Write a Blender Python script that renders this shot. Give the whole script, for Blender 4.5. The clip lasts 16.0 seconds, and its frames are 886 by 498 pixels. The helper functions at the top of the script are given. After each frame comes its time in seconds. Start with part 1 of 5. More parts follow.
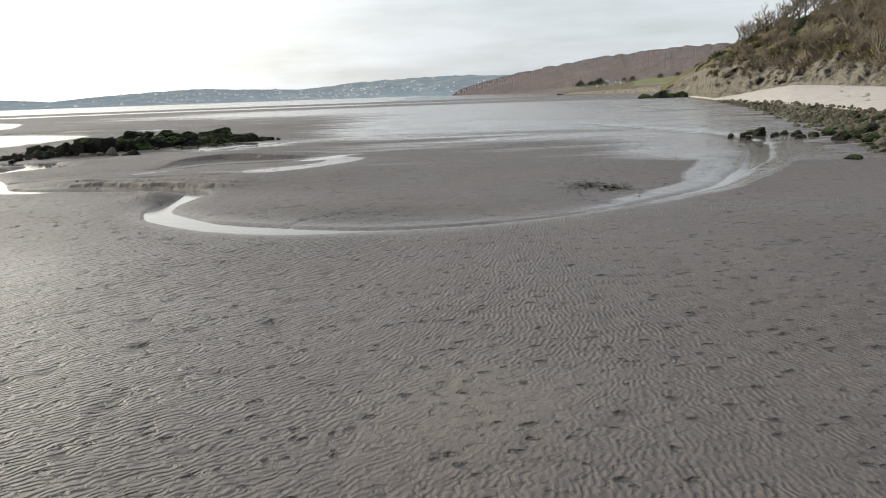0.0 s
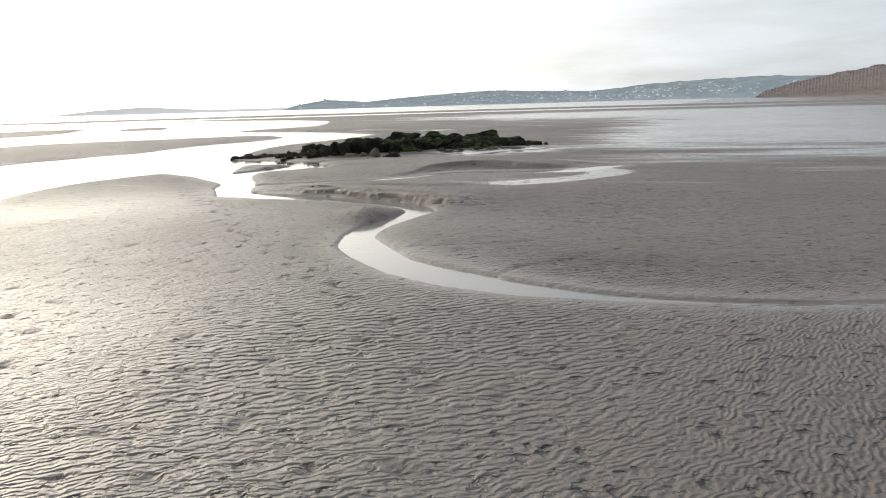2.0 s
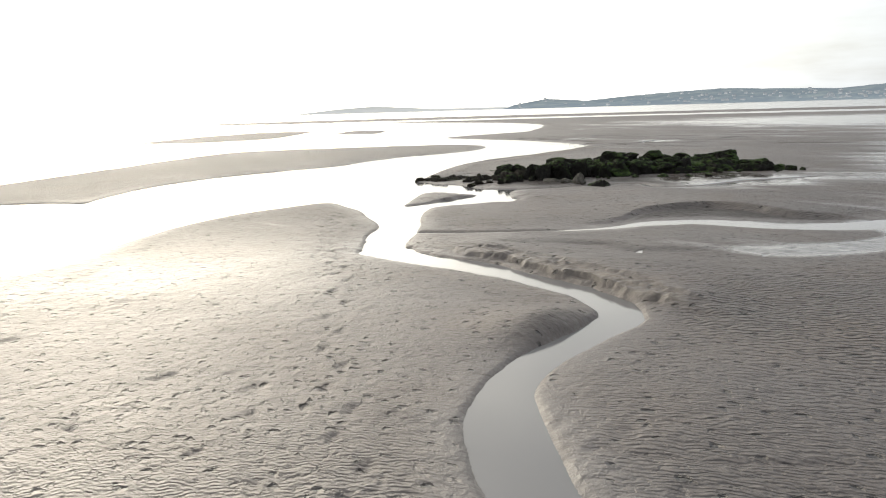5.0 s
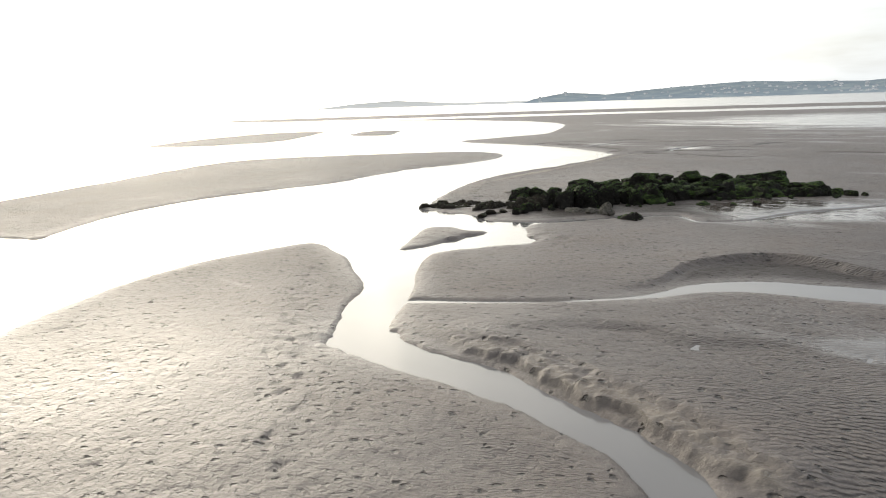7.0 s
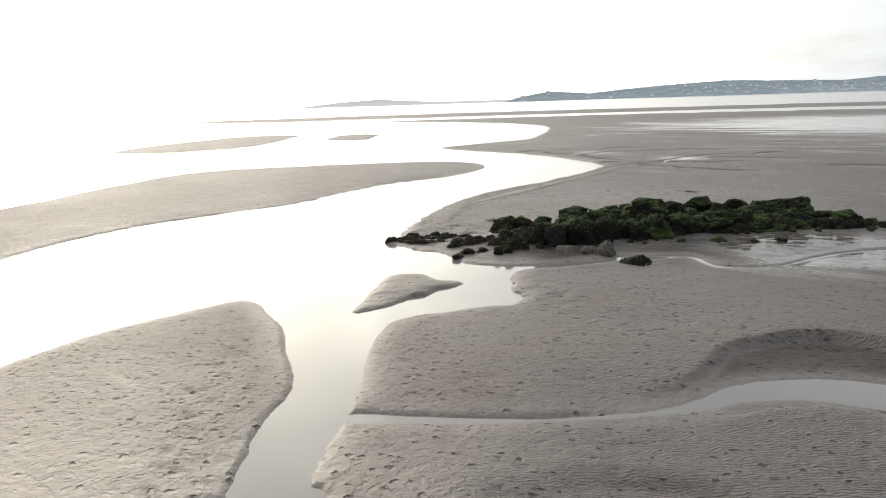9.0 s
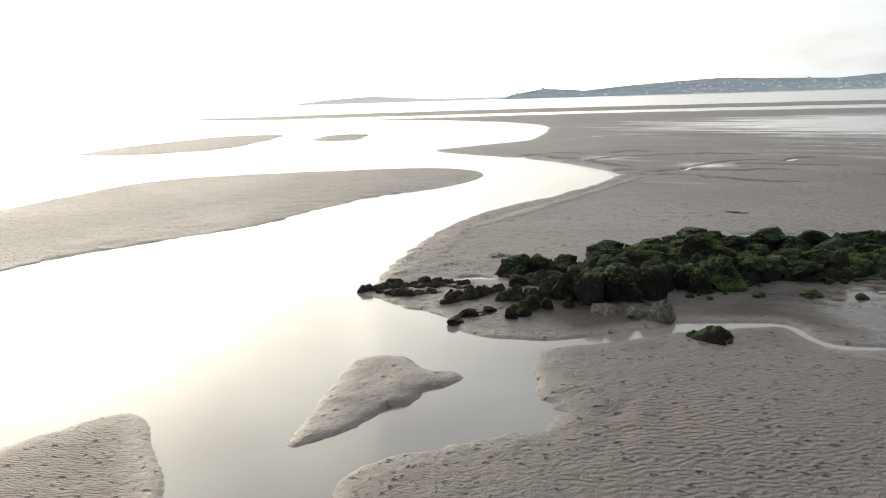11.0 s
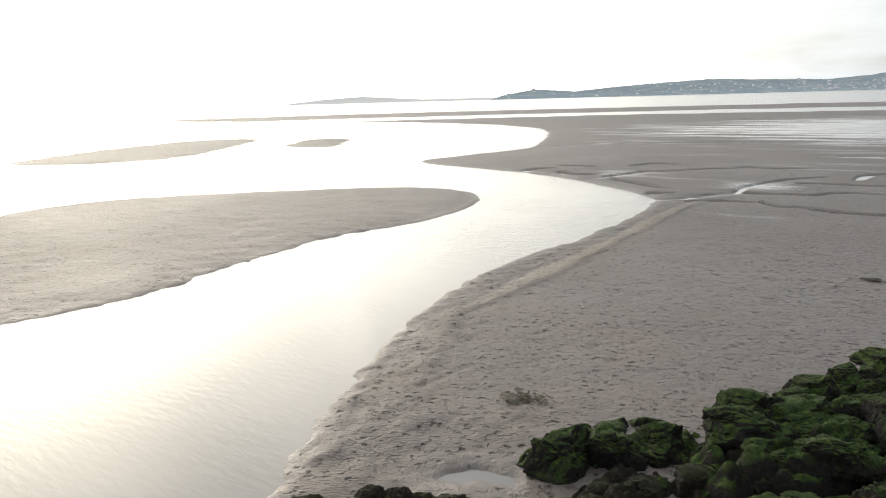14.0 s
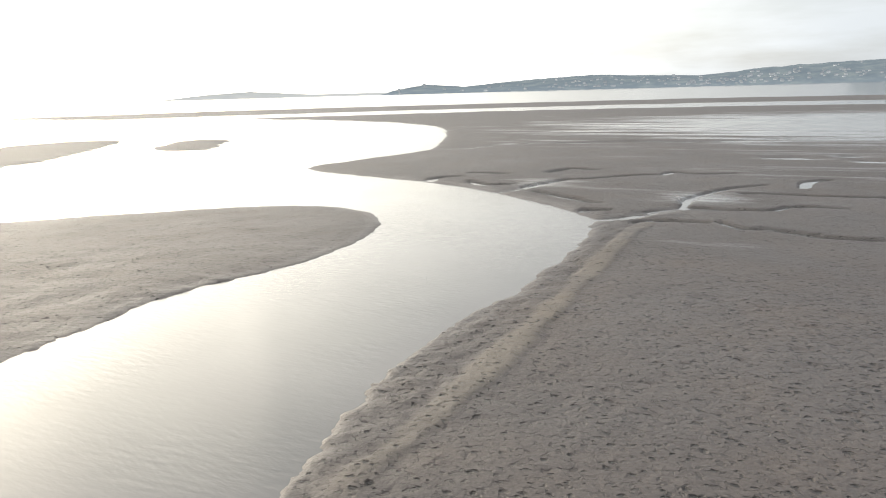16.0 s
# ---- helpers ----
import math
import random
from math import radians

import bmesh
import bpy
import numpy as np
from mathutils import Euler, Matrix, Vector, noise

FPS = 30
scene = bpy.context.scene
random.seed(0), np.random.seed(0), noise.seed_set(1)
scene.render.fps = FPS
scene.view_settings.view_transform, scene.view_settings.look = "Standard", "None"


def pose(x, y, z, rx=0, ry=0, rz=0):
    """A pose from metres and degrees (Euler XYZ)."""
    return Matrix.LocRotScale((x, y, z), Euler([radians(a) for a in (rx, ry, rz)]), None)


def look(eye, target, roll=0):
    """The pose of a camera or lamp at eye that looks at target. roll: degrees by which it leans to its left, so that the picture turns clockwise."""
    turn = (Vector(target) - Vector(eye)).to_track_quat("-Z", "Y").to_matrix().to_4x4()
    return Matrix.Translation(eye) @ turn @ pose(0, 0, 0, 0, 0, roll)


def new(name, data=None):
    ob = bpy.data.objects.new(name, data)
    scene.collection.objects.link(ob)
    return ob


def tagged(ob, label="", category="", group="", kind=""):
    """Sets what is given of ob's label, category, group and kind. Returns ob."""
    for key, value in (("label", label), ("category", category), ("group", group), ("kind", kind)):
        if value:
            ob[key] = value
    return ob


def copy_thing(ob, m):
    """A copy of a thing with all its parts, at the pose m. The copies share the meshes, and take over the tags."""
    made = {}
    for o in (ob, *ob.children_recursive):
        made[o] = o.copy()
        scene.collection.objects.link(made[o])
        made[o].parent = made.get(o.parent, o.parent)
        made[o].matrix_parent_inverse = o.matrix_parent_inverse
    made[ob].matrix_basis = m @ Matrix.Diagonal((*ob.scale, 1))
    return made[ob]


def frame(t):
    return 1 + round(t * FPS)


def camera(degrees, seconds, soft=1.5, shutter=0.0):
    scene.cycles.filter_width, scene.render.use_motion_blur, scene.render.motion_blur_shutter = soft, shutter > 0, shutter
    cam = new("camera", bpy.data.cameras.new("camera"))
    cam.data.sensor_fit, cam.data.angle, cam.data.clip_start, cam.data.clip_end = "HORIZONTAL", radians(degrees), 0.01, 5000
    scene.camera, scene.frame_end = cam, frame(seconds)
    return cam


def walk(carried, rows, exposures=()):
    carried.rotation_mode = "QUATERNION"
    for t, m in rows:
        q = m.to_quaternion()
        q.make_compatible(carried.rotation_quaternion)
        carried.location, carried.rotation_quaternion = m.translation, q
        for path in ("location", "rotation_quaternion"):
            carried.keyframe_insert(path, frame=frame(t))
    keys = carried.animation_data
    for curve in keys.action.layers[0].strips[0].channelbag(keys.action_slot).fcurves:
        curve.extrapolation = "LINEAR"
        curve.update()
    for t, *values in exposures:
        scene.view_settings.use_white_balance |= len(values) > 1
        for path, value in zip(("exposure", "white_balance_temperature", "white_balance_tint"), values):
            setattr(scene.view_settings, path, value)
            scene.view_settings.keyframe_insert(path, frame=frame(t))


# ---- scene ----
cam = camera(62.4, 16.0, soft=1.0)
# seconds, x, y, z, yaw, pitch, roll
PATH = [
    (0.0, -0.003, -0.038, 2.666, -0.81, -11.93, 1.97),
    (0.5, 0.132, 1.320, 2.645, 2.53, -11.77, 1.94),
    (1.0, 0.209, 2.644, 2.628, 7.12, -11.63, 1.85),
    (1.5, 0.211, 3.914, 2.610, 13.67, -11.41, 1.76),
    (2.0, 0.106, 5.081, 2.623, 21.14, -11.13, 1.61),
    (2.5, -0.077, 6.189, 2.620, 29.22, -10.85, 1.47),
    (3.0, -0.374, 7.249, 2.624, 32.98, -10.72, 1.51),
    (3.5, -0.856, 8.344, 2.712, 34.39, -10.66, 1.51),
    (4.0, -1.331, 9.394, 2.901, 35.70, -10.58, 1.56),
    (6.5, -4.180, 14.430, 4.206, 39.43, -11.14, 1.75),
    (7.0, -4.786, 15.401, 4.412, 39.43, -11.15, 1.79),
    (7.5, -5.392, 16.374, 4.660, 38.98, -11.20, 1.82),
    (8.0, -6.015, 17.386, 4.890, 38.86, -11.15, 1.83),
    (8.5, -6.713, 18.451, 5.002, 38.46, -11.17, 1.82),
    (11.0, -11.933, 25.342, 5.230, 37.72, -11.52, 1.68),
    (11.5, -12.998, 26.798, 5.300, 37.75, -11.50, 1.65),
    (12.0, -14.114, 28.275, 5.325, 37.65, -11.42, 1.64),
    (12.5, -15.275, 29.864, 5.331, 37.61, -11.47, 1.59),
    (13.0, -16.439, 31.448, 5.378, 37.52, -11.52, 1.58),
    (13.5, -17.626, 33.124, 5.371, 37.51, -11.48, 1.57),
    (14.0, -18.830, 34.792, 5.368, 37.01, -11.51, 1.54),
    (14.5, -20.024, 36.428, 5.427, 36.02, -11.68, 1.54),
    (15.0, -21.176, 38.058, 5.471, 34.92, -11.83, 1.52),
    (15.5, -22.351, 39.708, 5.522, 32.34, -11.97, 1.58),
    (16.0, -23.608, 41.353, 5.541, 28.65, -12.10, 1.55),
]
walk(cam, [(t, pose(x, y, z, 90 + pitch, roll, yaw)) for t, x, y, z, yaw, pitch, roll in PATH])

# ---------------------------------------------------------------- light
SUN_YAW, SUN_UP = 70.0, 19.0
to_sun = Vector((-math.sin(radians(SUN_YAW)) * math.cos(radians(SUN_UP)), math.cos(radians(SUN_YAW)) * math.cos(radians(SUN_UP)), math.sin(radians(SUN_UP))))
scene.view_settings.exposure = -0.06

world = bpy.data.worlds.new("sky")
scene.world = world
world.use_nodes = True
wn, wl = world.node_tree.nodes, world.node_tree.links
wn.clear()


def wnode(kind, operation=None):
    n = wn.new(kind)
    if operation:
        n.operation = operation
    return n


sky = wnode("ShaderNodeTexSky")
sky.sky_type, sky.sun_disc, sky.sun_elevation, sky.sun_rotation = "NISHITA", False, radians(SUN_UP), radians(-SUN_YAW)
sky.air_density, sky.dust_density, sky.ozone_density = 1.0, 3.0, 1.0
coords = wnode("ShaderNodeTexCoord")
# thin cloud sheet, brightest round the veiled sun
stretch = wnode("ShaderNodeMapping")
stretch.inputs["Scale"].default_value = (1.6, 1.6, 9.0)
clouds = wnode("ShaderNodeTexNoise")
clouds.inputs["Scale"].default_value = 2.2
clouds.inputs["Detail"].default_value = 7.0
clouds.inputs["Roughness"].default_value = 0.55
cover = wnode("ShaderNodeMapRange")
cover.inputs["From Min"].default_value, cover.inputs["From Max"].default_value = 0.38, 0.62
cover.inputs["To Min"].default_value, cover.inputs["To Max"].default_value = 0.66, 1.0
dot = wnode("ShaderNodeVectorMath", operation="DOT_PRODUCT")
dot.inputs[1].default_value = to_sun
near_sun = wnode("ShaderNodeMath", "MAXIMUM")
near_sun.inputs[1].default_value = 0.0
broad = wnode("ShaderNodeMath", "POWER")
broad.inputs[1].default_value = 3.1
tight = wnode("ShaderNodeMath", "POWER")
tight.inputs[1].default_value = 11.0
glow = wnode("ShaderNodeMath", "MULTIPLY_ADD")
glow.inputs[1].default_value = 6.2
warm = wnode("ShaderNodeMath", "MULTIPLY")
warm.inputs[1].default_value = 3.0
halo = wnode("ShaderNodeVectorMath", "SCALE")
halo.inputs[0].default_value = (1.0, 0.925, 0.76)
tone = wnode("ShaderNodeVectorMath", "ADD")
sky_part = wnode("ShaderNodeVectorMath", operation="SCALE")
sky_part.inputs["Scale"].default_value = 0.15
blend = wnode("ShaderNodeMix")
blend.data_type = "RGBA"
back = wnode("ShaderNodeBackground")
out = wnode("ShaderNodeOutputWorld")
wl.new(coords.outputs["Generated"], stretch.inputs["Vector"])
wl.new(stretch.outputs["Vector"], clouds.inputs["Vector"])
wl.new(clouds.outputs["Fac"], cover.inputs["Value"])
wl.new(coords.outputs["Generated"], dot.inputs[0])
wl.new(dot.outputs["Value"], near_sun.inputs[0])
wl.new(near_sun.outputs[0], broad.inputs[0])
wl.new(near_sun.outputs[0], tight.inputs[0])
wl.new(broad.outputs[0], warm.inputs[0])
wl.new(tight.outputs[0], glow.inputs[0])
wl.new(warm.outputs[0], glow.inputs[2])
# the veil is thickest near the horizon and drifts in soft banks higher up
height = wnode("ShaderNodeSeparateXYZ")
wl.new(coords.outputs["Generated"], height.inputs[0])
veil = wnode("ShaderNodeMapRange")
veil.inputs["From Min"].default_value, veil.inputs["From Max"].default_value = 0.16, 0.55
veil.inputs["To Min"].default_value, veil.inputs["To Max"].default_value = 1.0, 0.48
wl.new(height.outputs["Z"], veil.inputs["Value"])
banks = wnode("ShaderNodeTexNoise")
banks.inputs["Scale"].default_value, banks.inputs["Detail"].default_value = 3.4, 5.0
wl.new(coords.outputs["Generated"], banks.inputs["Vector"])
thin = wnode("ShaderNodeMapRange")
thin.inputs["From Min"].default_value, thin.inputs["From Max"].default_value = 0.35, 0.65
thin.inputs["To Min"].default_value, thin.inputs["To Max"].default_value = 0.72, 1.18
wl.new(banks.outputs["Fac"], thin.inputs["Value"])
veiled = wnode("ShaderNodeMath", "MULTIPLY")
wl.new(veil.outputs["Result"], veiled.inputs[0])
wl.new(thin.outputs["Result"], veiled.inputs[1])
lit = wnode("ShaderNodeMath", "MULTIPLY")
wl.new(glow.outputs[0], lit.inputs[0])
wl.new(veiled.outputs[0], lit.inputs[1])
wl.new(lit.outputs[0], halo.inputs["Scale"])
wl.new(halo.outputs[0], tone.inputs[0])
# an overcast sky grows brighter towards the zenith
dome = wnode("ShaderNodeMapRange")
dome.inputs["From Min"].default_value, dome.inputs["From Max"].default_value = 0.1, 0.5
dome.inputs["To Min"].default_value, dome.inputs["To Max"].default_value = 1.0, 1.38
wl.new(height.outputs["Z"], dome.inputs["Value"])
domed = wnode("ShaderNodeVectorMath", "SCALE")
domed.inputs[0].default_value = (0.765, 0.82, 0.868)
wl.new(dome.outputs["Result"], domed.inputs["Scale"])
wl.new(domed.outputs[0], tone.inputs[1])
wl.new(sky.outputs[0], sky_part.inputs[0])
wl.new(cover.outputs["Result"], blend.inputs["Factor"])
wl.new(sky_part.outputs[0], blend.inputs[6])
# dimmer on the side away from the sun
away = wnode("ShaderNodeMapRange")
away.inputs["From Min"].default_value, away.inputs["From Max"].default_value = -0.95, -0.2
away.inputs["To Min"].default_value, away.inputs["To Max"].default_value = 0.28, 1.0
wl.new(dot.outputs["Value"], away.inputs["Value"])
dimmed = wnode("ShaderNodeVectorMath", "SCALE")
wl.new(tone.outputs[0], dimmed.inputs[0])
wl.new(away.outputs["Result"], dimmed.inputs["Scale"])
wl.new(dimmed.outputs[0], blend.inputs[7])
wl.new(blend.outputs[2], back.inputs["Color"])
wl.new(back.outputs[0], out.inputs["Surface"])

sun_data = bpy.data.lights.new("sun", "SUN")
sun_data.energy, sun_data.angle, sun_data.color = 0.45, radians(50.0), (1.0, 0.89, 0.72)
sun = new("sun", sun_data)
sun.matrix_world = look((0, 0, 50), Vector((0, 0, 50)) - to_sun)


# ---------------------------------------------------------------- materials
def material(name, rough=0.7, spec=0.5):
    m = bpy.data.materials.new(name)
    m.use_nodes = True
    b = m.node_tree.nodes["Principled BSDF"]
    b.inputs["Roughness"].default_value = rough
    b.inputs["Specular IOR Level"].default_value = spec
    return m, m.node_tree.nodes, m.node_tree.links, b


def noise_node(nodes, links, scale, detail=4.0, rough=0.55, vec=None):
    n = nodes.new("ShaderNodeTexNoise")
    n.inputs["Scale"].default_value, n.inputs["Detail"].default_value, n.inputs["Roughness"].default_value = scale, detail, rough
    if vec:
        links.new(vec, n.inputs["Vector"])
    return n


def ramp(nodes, links, src, stops):
    r = nodes.new("ShaderNodeValToRGB")
    while len(r.color_ramp.elements) < len(stops):
        r.color_ramp.elements.new(0.5)
    for e, (pos, col) in zip(r.color_ramp.elements, stops):
        e.position, e.color = pos, (*col, 1)
    links.new(src, r.inputs["Fac"])
    return r


def mix(nodes, links, fac, a, b, mode="MIX"):
    n = nodes.new("ShaderNodeMix")
    n.data_type, n.blend_type = "RGBA", mode
    for sock, v in ((n.inputs["Factor"], fac), (n.inputs[6], a), (n.inputs[7], b)):
        if isinstance(v, (int, float)):
            sock.default_value = v
        elif isinstance(v, tuple):
            sock.default_value = (*v, 1)
        else:
            links.new(v, sock)
    return n.outputs[2]


def bump(nodes, links, bsdf, height, strength, distance, prev=None):
    n = nodes.new("ShaderNodeBump")
    n.inputs["Strength"].default_value, n.inputs["Distance"].default_value = strength, distance
    links.new(height, n.inputs["Height"])
    if prev:
        links.new(prev, n.inputs["Normal"])
    links.new(n.outputs[0], bsdf.inputs["Normal"])
    return n.outputs[0]


def place(nodes):
    return nodes.new("ShaderNodeNewGeometry").outputs["Position"]


def plain(name, stops, scale, rough=0.8, bump_scale=None, bump_d=0.02, spec=0.3, local=False):
    """Two-scale mottled surface."""
    m, n, l, b = material(name, rough, spec)
    p = n.new("ShaderNodeTexCoord").outputs["Object"] if local else place(n)
    big = noise_node(n, l, scale, 5, 0.6, p)
    small = noise_node(n, l, scale * 9, 4, 0.65, p)
    f = n.new("ShaderNodeMath")
    f.operation = "MULTIPLY_ADD"
    l.new(small.outputs["Fac"], f.inputs[0])
    f.inputs[1].default_value = 0.45
    add = n.new("ShaderNodeMath")
    add.operation = "MULTIPLY"
    add.inputs[1].default_value = 0.55
    l.new(big.outputs["Fac"], add.inputs[0])
    l.new(add.outputs[0], f.inputs[2])
    c = ramp(n, l, f.outputs[0], stops)
    l.new(c.outputs[0], b.inputs["Base Color"])
    if bump_scale:
        bn = noise_node(n, l, bump_scale, 6, 0.65, p)
        bump(n, l, b, bn.outputs["Fac"], 0.8, bump_d)
    return m


# tidal sand: damp, silty, with wetter sheets and fine current ripples
SAND, n, l, b = material("damp_sand", 0.5, 0.4)
p = place(n)


def attr(name):
    a_ = n.new("ShaderNodeAttribute")
    a_.attribute_name = name
    return a_.outputs["Fac"]


def calc(op, a_, b_=0.0, c_=0.0):
    m_ = n.new("ShaderNodeMath")
    m_.operation = op
    for sock, v in zip(m_.inputs, (a_, b_, c_)):
        if isinstance(v, (int, float)):
            sock.default_value = v
        else:
            l.new(v, sock)
    return m_.outputs[0]


squash = n.new("ShaderNodeMapping")
squash.inputs["Rotation"].default_value = (0, 0, radians(-12))
squash.inputs["Scale"].default_value = (0.05, 0.3, 1.0)
l.new(p, squash.inputs["Vector"])
streak = noise_node(n, l, 1.0, 6, 0.62, squash.outputs[0])
n1 = noise_node(n, l, 0.35, 5, 0.6, p)
n2 = noise_node(n, l, 14.0, 4, 0.6, p)
sheet = ramp(n, l, calc("MULTIPLY_ADD", attr("sheet"), 0.75, streak.outputs["Fac"]), [(0.68, (0, 0, 0)), (0.86, (1, 1, 1))])
wetness = calc("MINIMUM", calc("ADD", attr("wet"), sheet.outputs[0]), 1.0)
dry_col = ramp(n, l, n1.outputs["Fac"], [(0.3, (0.089, 0.073, 0.067)), (0.5, (0.107, 0.087, 0.078)), (0.72, (0.134, 0.105, 0.088))])
grain = mix(n, l, 0.3, dry_col.outputs[0], ramp(n, l, n2.outputs["Fac"], [(0.35, (0.048, 0.041, 0.037)), (0.65, (0.152, 0.130, 0.117))]).outputs[0])
silt = mix(n, l, attr("silt"), grain, (0.2, 0.166, 0.128))
# ripple marks: sinuous crests that fork and end, turning with the old current
waves = n.new("ShaderNodeTexGabor")
waves.gabor_type = "2D"
waves.inputs["Scale"].default_value, waves.inputs["Frequency"].default_value, waves.inputs["Anisotropy"].default_value = 6.8, 2.1, 0.92
wander = n.new("ShaderNodeVectorMath")
wander.operation = "MULTIPLY_ADD"
l.new(noise_node(n, l, 2.2, 3, 0.55, p).outputs["Color"], wander.inputs[0])
wander.inputs[1].default_value = (0.22, 0.22, 0.0)
l.new(p, wander.inputs[2])
l.new(wander.outputs[0], waves.inputs["Vector"])
l.new(attr("order"), waves.inputs["Anisotropy"])
l.new(attr("turn"), waves.inputs[4])
crests = n.new("ShaderNodeMapRange")
crests.interpolation_type = "SMOOTHSTEP"
crests.inputs["From Min"].default_value, crests.inputs["From Max"].default_value = 0.25, 0.75
l.new(waves.outputs["Value"], crests.inputs["Value"])
# longer, short-crested ripples where the flow was stronger
long_waves = n.new("ShaderNodeTexGabor")
long_waves.gabor_type = "2D"
long_waves.inputs["Scale"].default_value, long_waves.inputs["Frequency"].default_value, long_waves.inputs["Anisotropy"].default_value = 4.3, 1.75, 0.72
l.new(wander.outputs[0], long_waves.inputs["Vector"])
l.new(attr("turn"), long_waves.inputs[4])
long_crests = n.new("ShaderNodeMapRange")
long_crests.interpolation_type = "SMOOTHSTEP"
long_crests.inputs["From Min"].default_value, long_crests.inputs["From Max"].default_value = 0.22, 0.7
l.new(long_waves.outputs["Value"], long_crests.inputs["Value"])
both = n.new("ShaderNodeMix")
l.new(attr("long"), both.inputs["Factor"])
l.new(crests.outputs["Result"], both.inputs["A"])
l.new(long_crests.outputs["Result"], both.inputs["B"])
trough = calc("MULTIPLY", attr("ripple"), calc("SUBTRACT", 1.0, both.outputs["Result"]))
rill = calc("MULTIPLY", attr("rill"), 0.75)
# worm casts, pits and scour holes
stretch_p = n.new("ShaderNodeMapping")
stretch_p.inputs["Rotation"].default_value = (0, 0, radians(-30))
stretch_p.inputs["Scale"].default_value = (0.75, 1.0, 0.3)
torn = n.new("ShaderNodeVectorMath")
torn.operation = "MULTIPLY_ADD"
l.new(noise_node(n, l, 7.0, 3, 0.6, p).outputs["Color"], torn.inputs[0])
torn.inputs[1].default_value = (0.16, 0.16, 0.0)
l.new(p, torn.inputs[2])
l.new(torn.outputs[0], stretch_p.inputs["Vector"])
pits = n.new("ShaderNodeTexVoronoi")
pits.inputs["Scale"].default_value = 5.6
l.new(stretch_p.outputs[0], pits.inputs["Vector"])
pick = n.new("ShaderNodeSeparateColor")
l.new(pits.outputs["Color"], pick.inputs[0])
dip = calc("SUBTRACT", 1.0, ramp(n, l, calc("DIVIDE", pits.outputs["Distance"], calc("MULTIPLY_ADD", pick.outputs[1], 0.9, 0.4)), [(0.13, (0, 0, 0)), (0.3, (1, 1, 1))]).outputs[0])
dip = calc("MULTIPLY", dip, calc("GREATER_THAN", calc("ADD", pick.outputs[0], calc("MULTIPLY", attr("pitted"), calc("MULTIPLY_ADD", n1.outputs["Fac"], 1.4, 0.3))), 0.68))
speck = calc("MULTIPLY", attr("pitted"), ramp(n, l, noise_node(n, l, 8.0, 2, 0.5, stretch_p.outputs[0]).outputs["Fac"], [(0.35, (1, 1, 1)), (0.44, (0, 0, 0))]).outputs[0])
# ripple troughs, pits and cuts coloured dark: wet silt plus the shade in them
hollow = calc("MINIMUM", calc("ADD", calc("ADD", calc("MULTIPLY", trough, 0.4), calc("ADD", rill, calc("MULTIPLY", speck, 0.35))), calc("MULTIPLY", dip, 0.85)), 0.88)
silt_with_shade = mix(n, l, hollow, silt, (0.026, 0.022, 0.02))
# darkens wet silt and also paints in the shade of banks and scarps
mud_with_shade = mix(n, l, calc("MULTIPLY", attr("mud_shade"), 0.85), silt_with_shade, (0.026, 0.021, 0.019))
l.new(mix(n, l, wetness, mud_with_shade, mix(n, l, 0.5, (0.078, 0.066, 0.057), mud_with_shade)), b.inputs["Base Color"])
l.new(calc("MULTIPLY", calc("MULTIPLY_ADD", attr("wet"), 0.3, 0.38), calc("MULTIPLY_ADD", attr("mud_shade"), -0.7, 1.0)), b.inputs["Specular IOR Level"])
l.new(calc("MULTIPLY_ADD", n1.outputs["Fac"], 0.2, calc("MULTIPLY_ADD", sheet.outputs[0], -0.1, calc("MULTIPLY_ADD", wetness, -0.34, 0.47))), b.inputs["Roughness"])
level = calc("SUBTRACT", 1.0, calc("MULTIPLY", sheet.outputs[0], 0.93))
lumps = noise_node(n, l, 4.5, 5, 0.62, p)
rough_h = calc("ADD", calc("MULTIPLY", trough, calc("MULTIPLY_ADD", attr("long"), -0.3, -0.37)), calc("ADD", calc("MULTIPLY", lumps.outputs["Fac"], 0.75), calc("MULTIPLY", calc("ADD", dip, calc("MULTIPLY", speck, 0.5)), -0.9)))
bump(n, l, b, calc("MULTIPLY", rough_h, level), 1.0, 0.076)

# shallow silty water
WATER, n, l, b = material("water", 0.085, 0.5)
b.inputs["IOR"].default_value = 1.33
p = place(n)
wc = noise_node(n, l, 0.15, 3, 0.5, p)
l.new(ramp(n, l, wc.outputs["Fac"], [(0.3, (0.13, 0.124, 0.122)), (0.7, (0.175, 0.166, 0.162))]).outputs[0], b.inputs["Base Color"])
sep = n.new("ShaderNodeSeparateXYZ")
l.new(p, sep.inputs[0])
open_ = n.new("ShaderNodeMapRange")
open_.inputs["From Min"].default_value, open_.inputs["From Max"].default_value = -21.0, -34.0
l.new(sep.outputs["X"], open_.inputs["Value"])
l.new(calc("MULTIPLY_ADD", open_.outputs["Result"], 0.06, 0.09), b.inputs["Roughness"])
wind = n.new("ShaderNodeMapping")
wind.inputs["Rotation"].default_value = (0, 0, radians(-35))
wind.inputs["Scale"].default_value = (1.0, 3.2, 1.0)
l.new(p, wind.inputs["Vector"])
waves = calc("MULTIPLY", noise_node(n, l, 2.4, 4, 0.55, wind.outputs[0]).outputs["Fac"], calc("MULTIPLY_ADD", open_.outputs["Result"], 1.0, 0.06))
gusts = ramp(n, l, noise_node(n, l, 0.16, 3, 0.5, p).outputs["Fac"], [(0.35, (0.25, 0.25, 0.25)), (0.6, (1, 1, 1))])
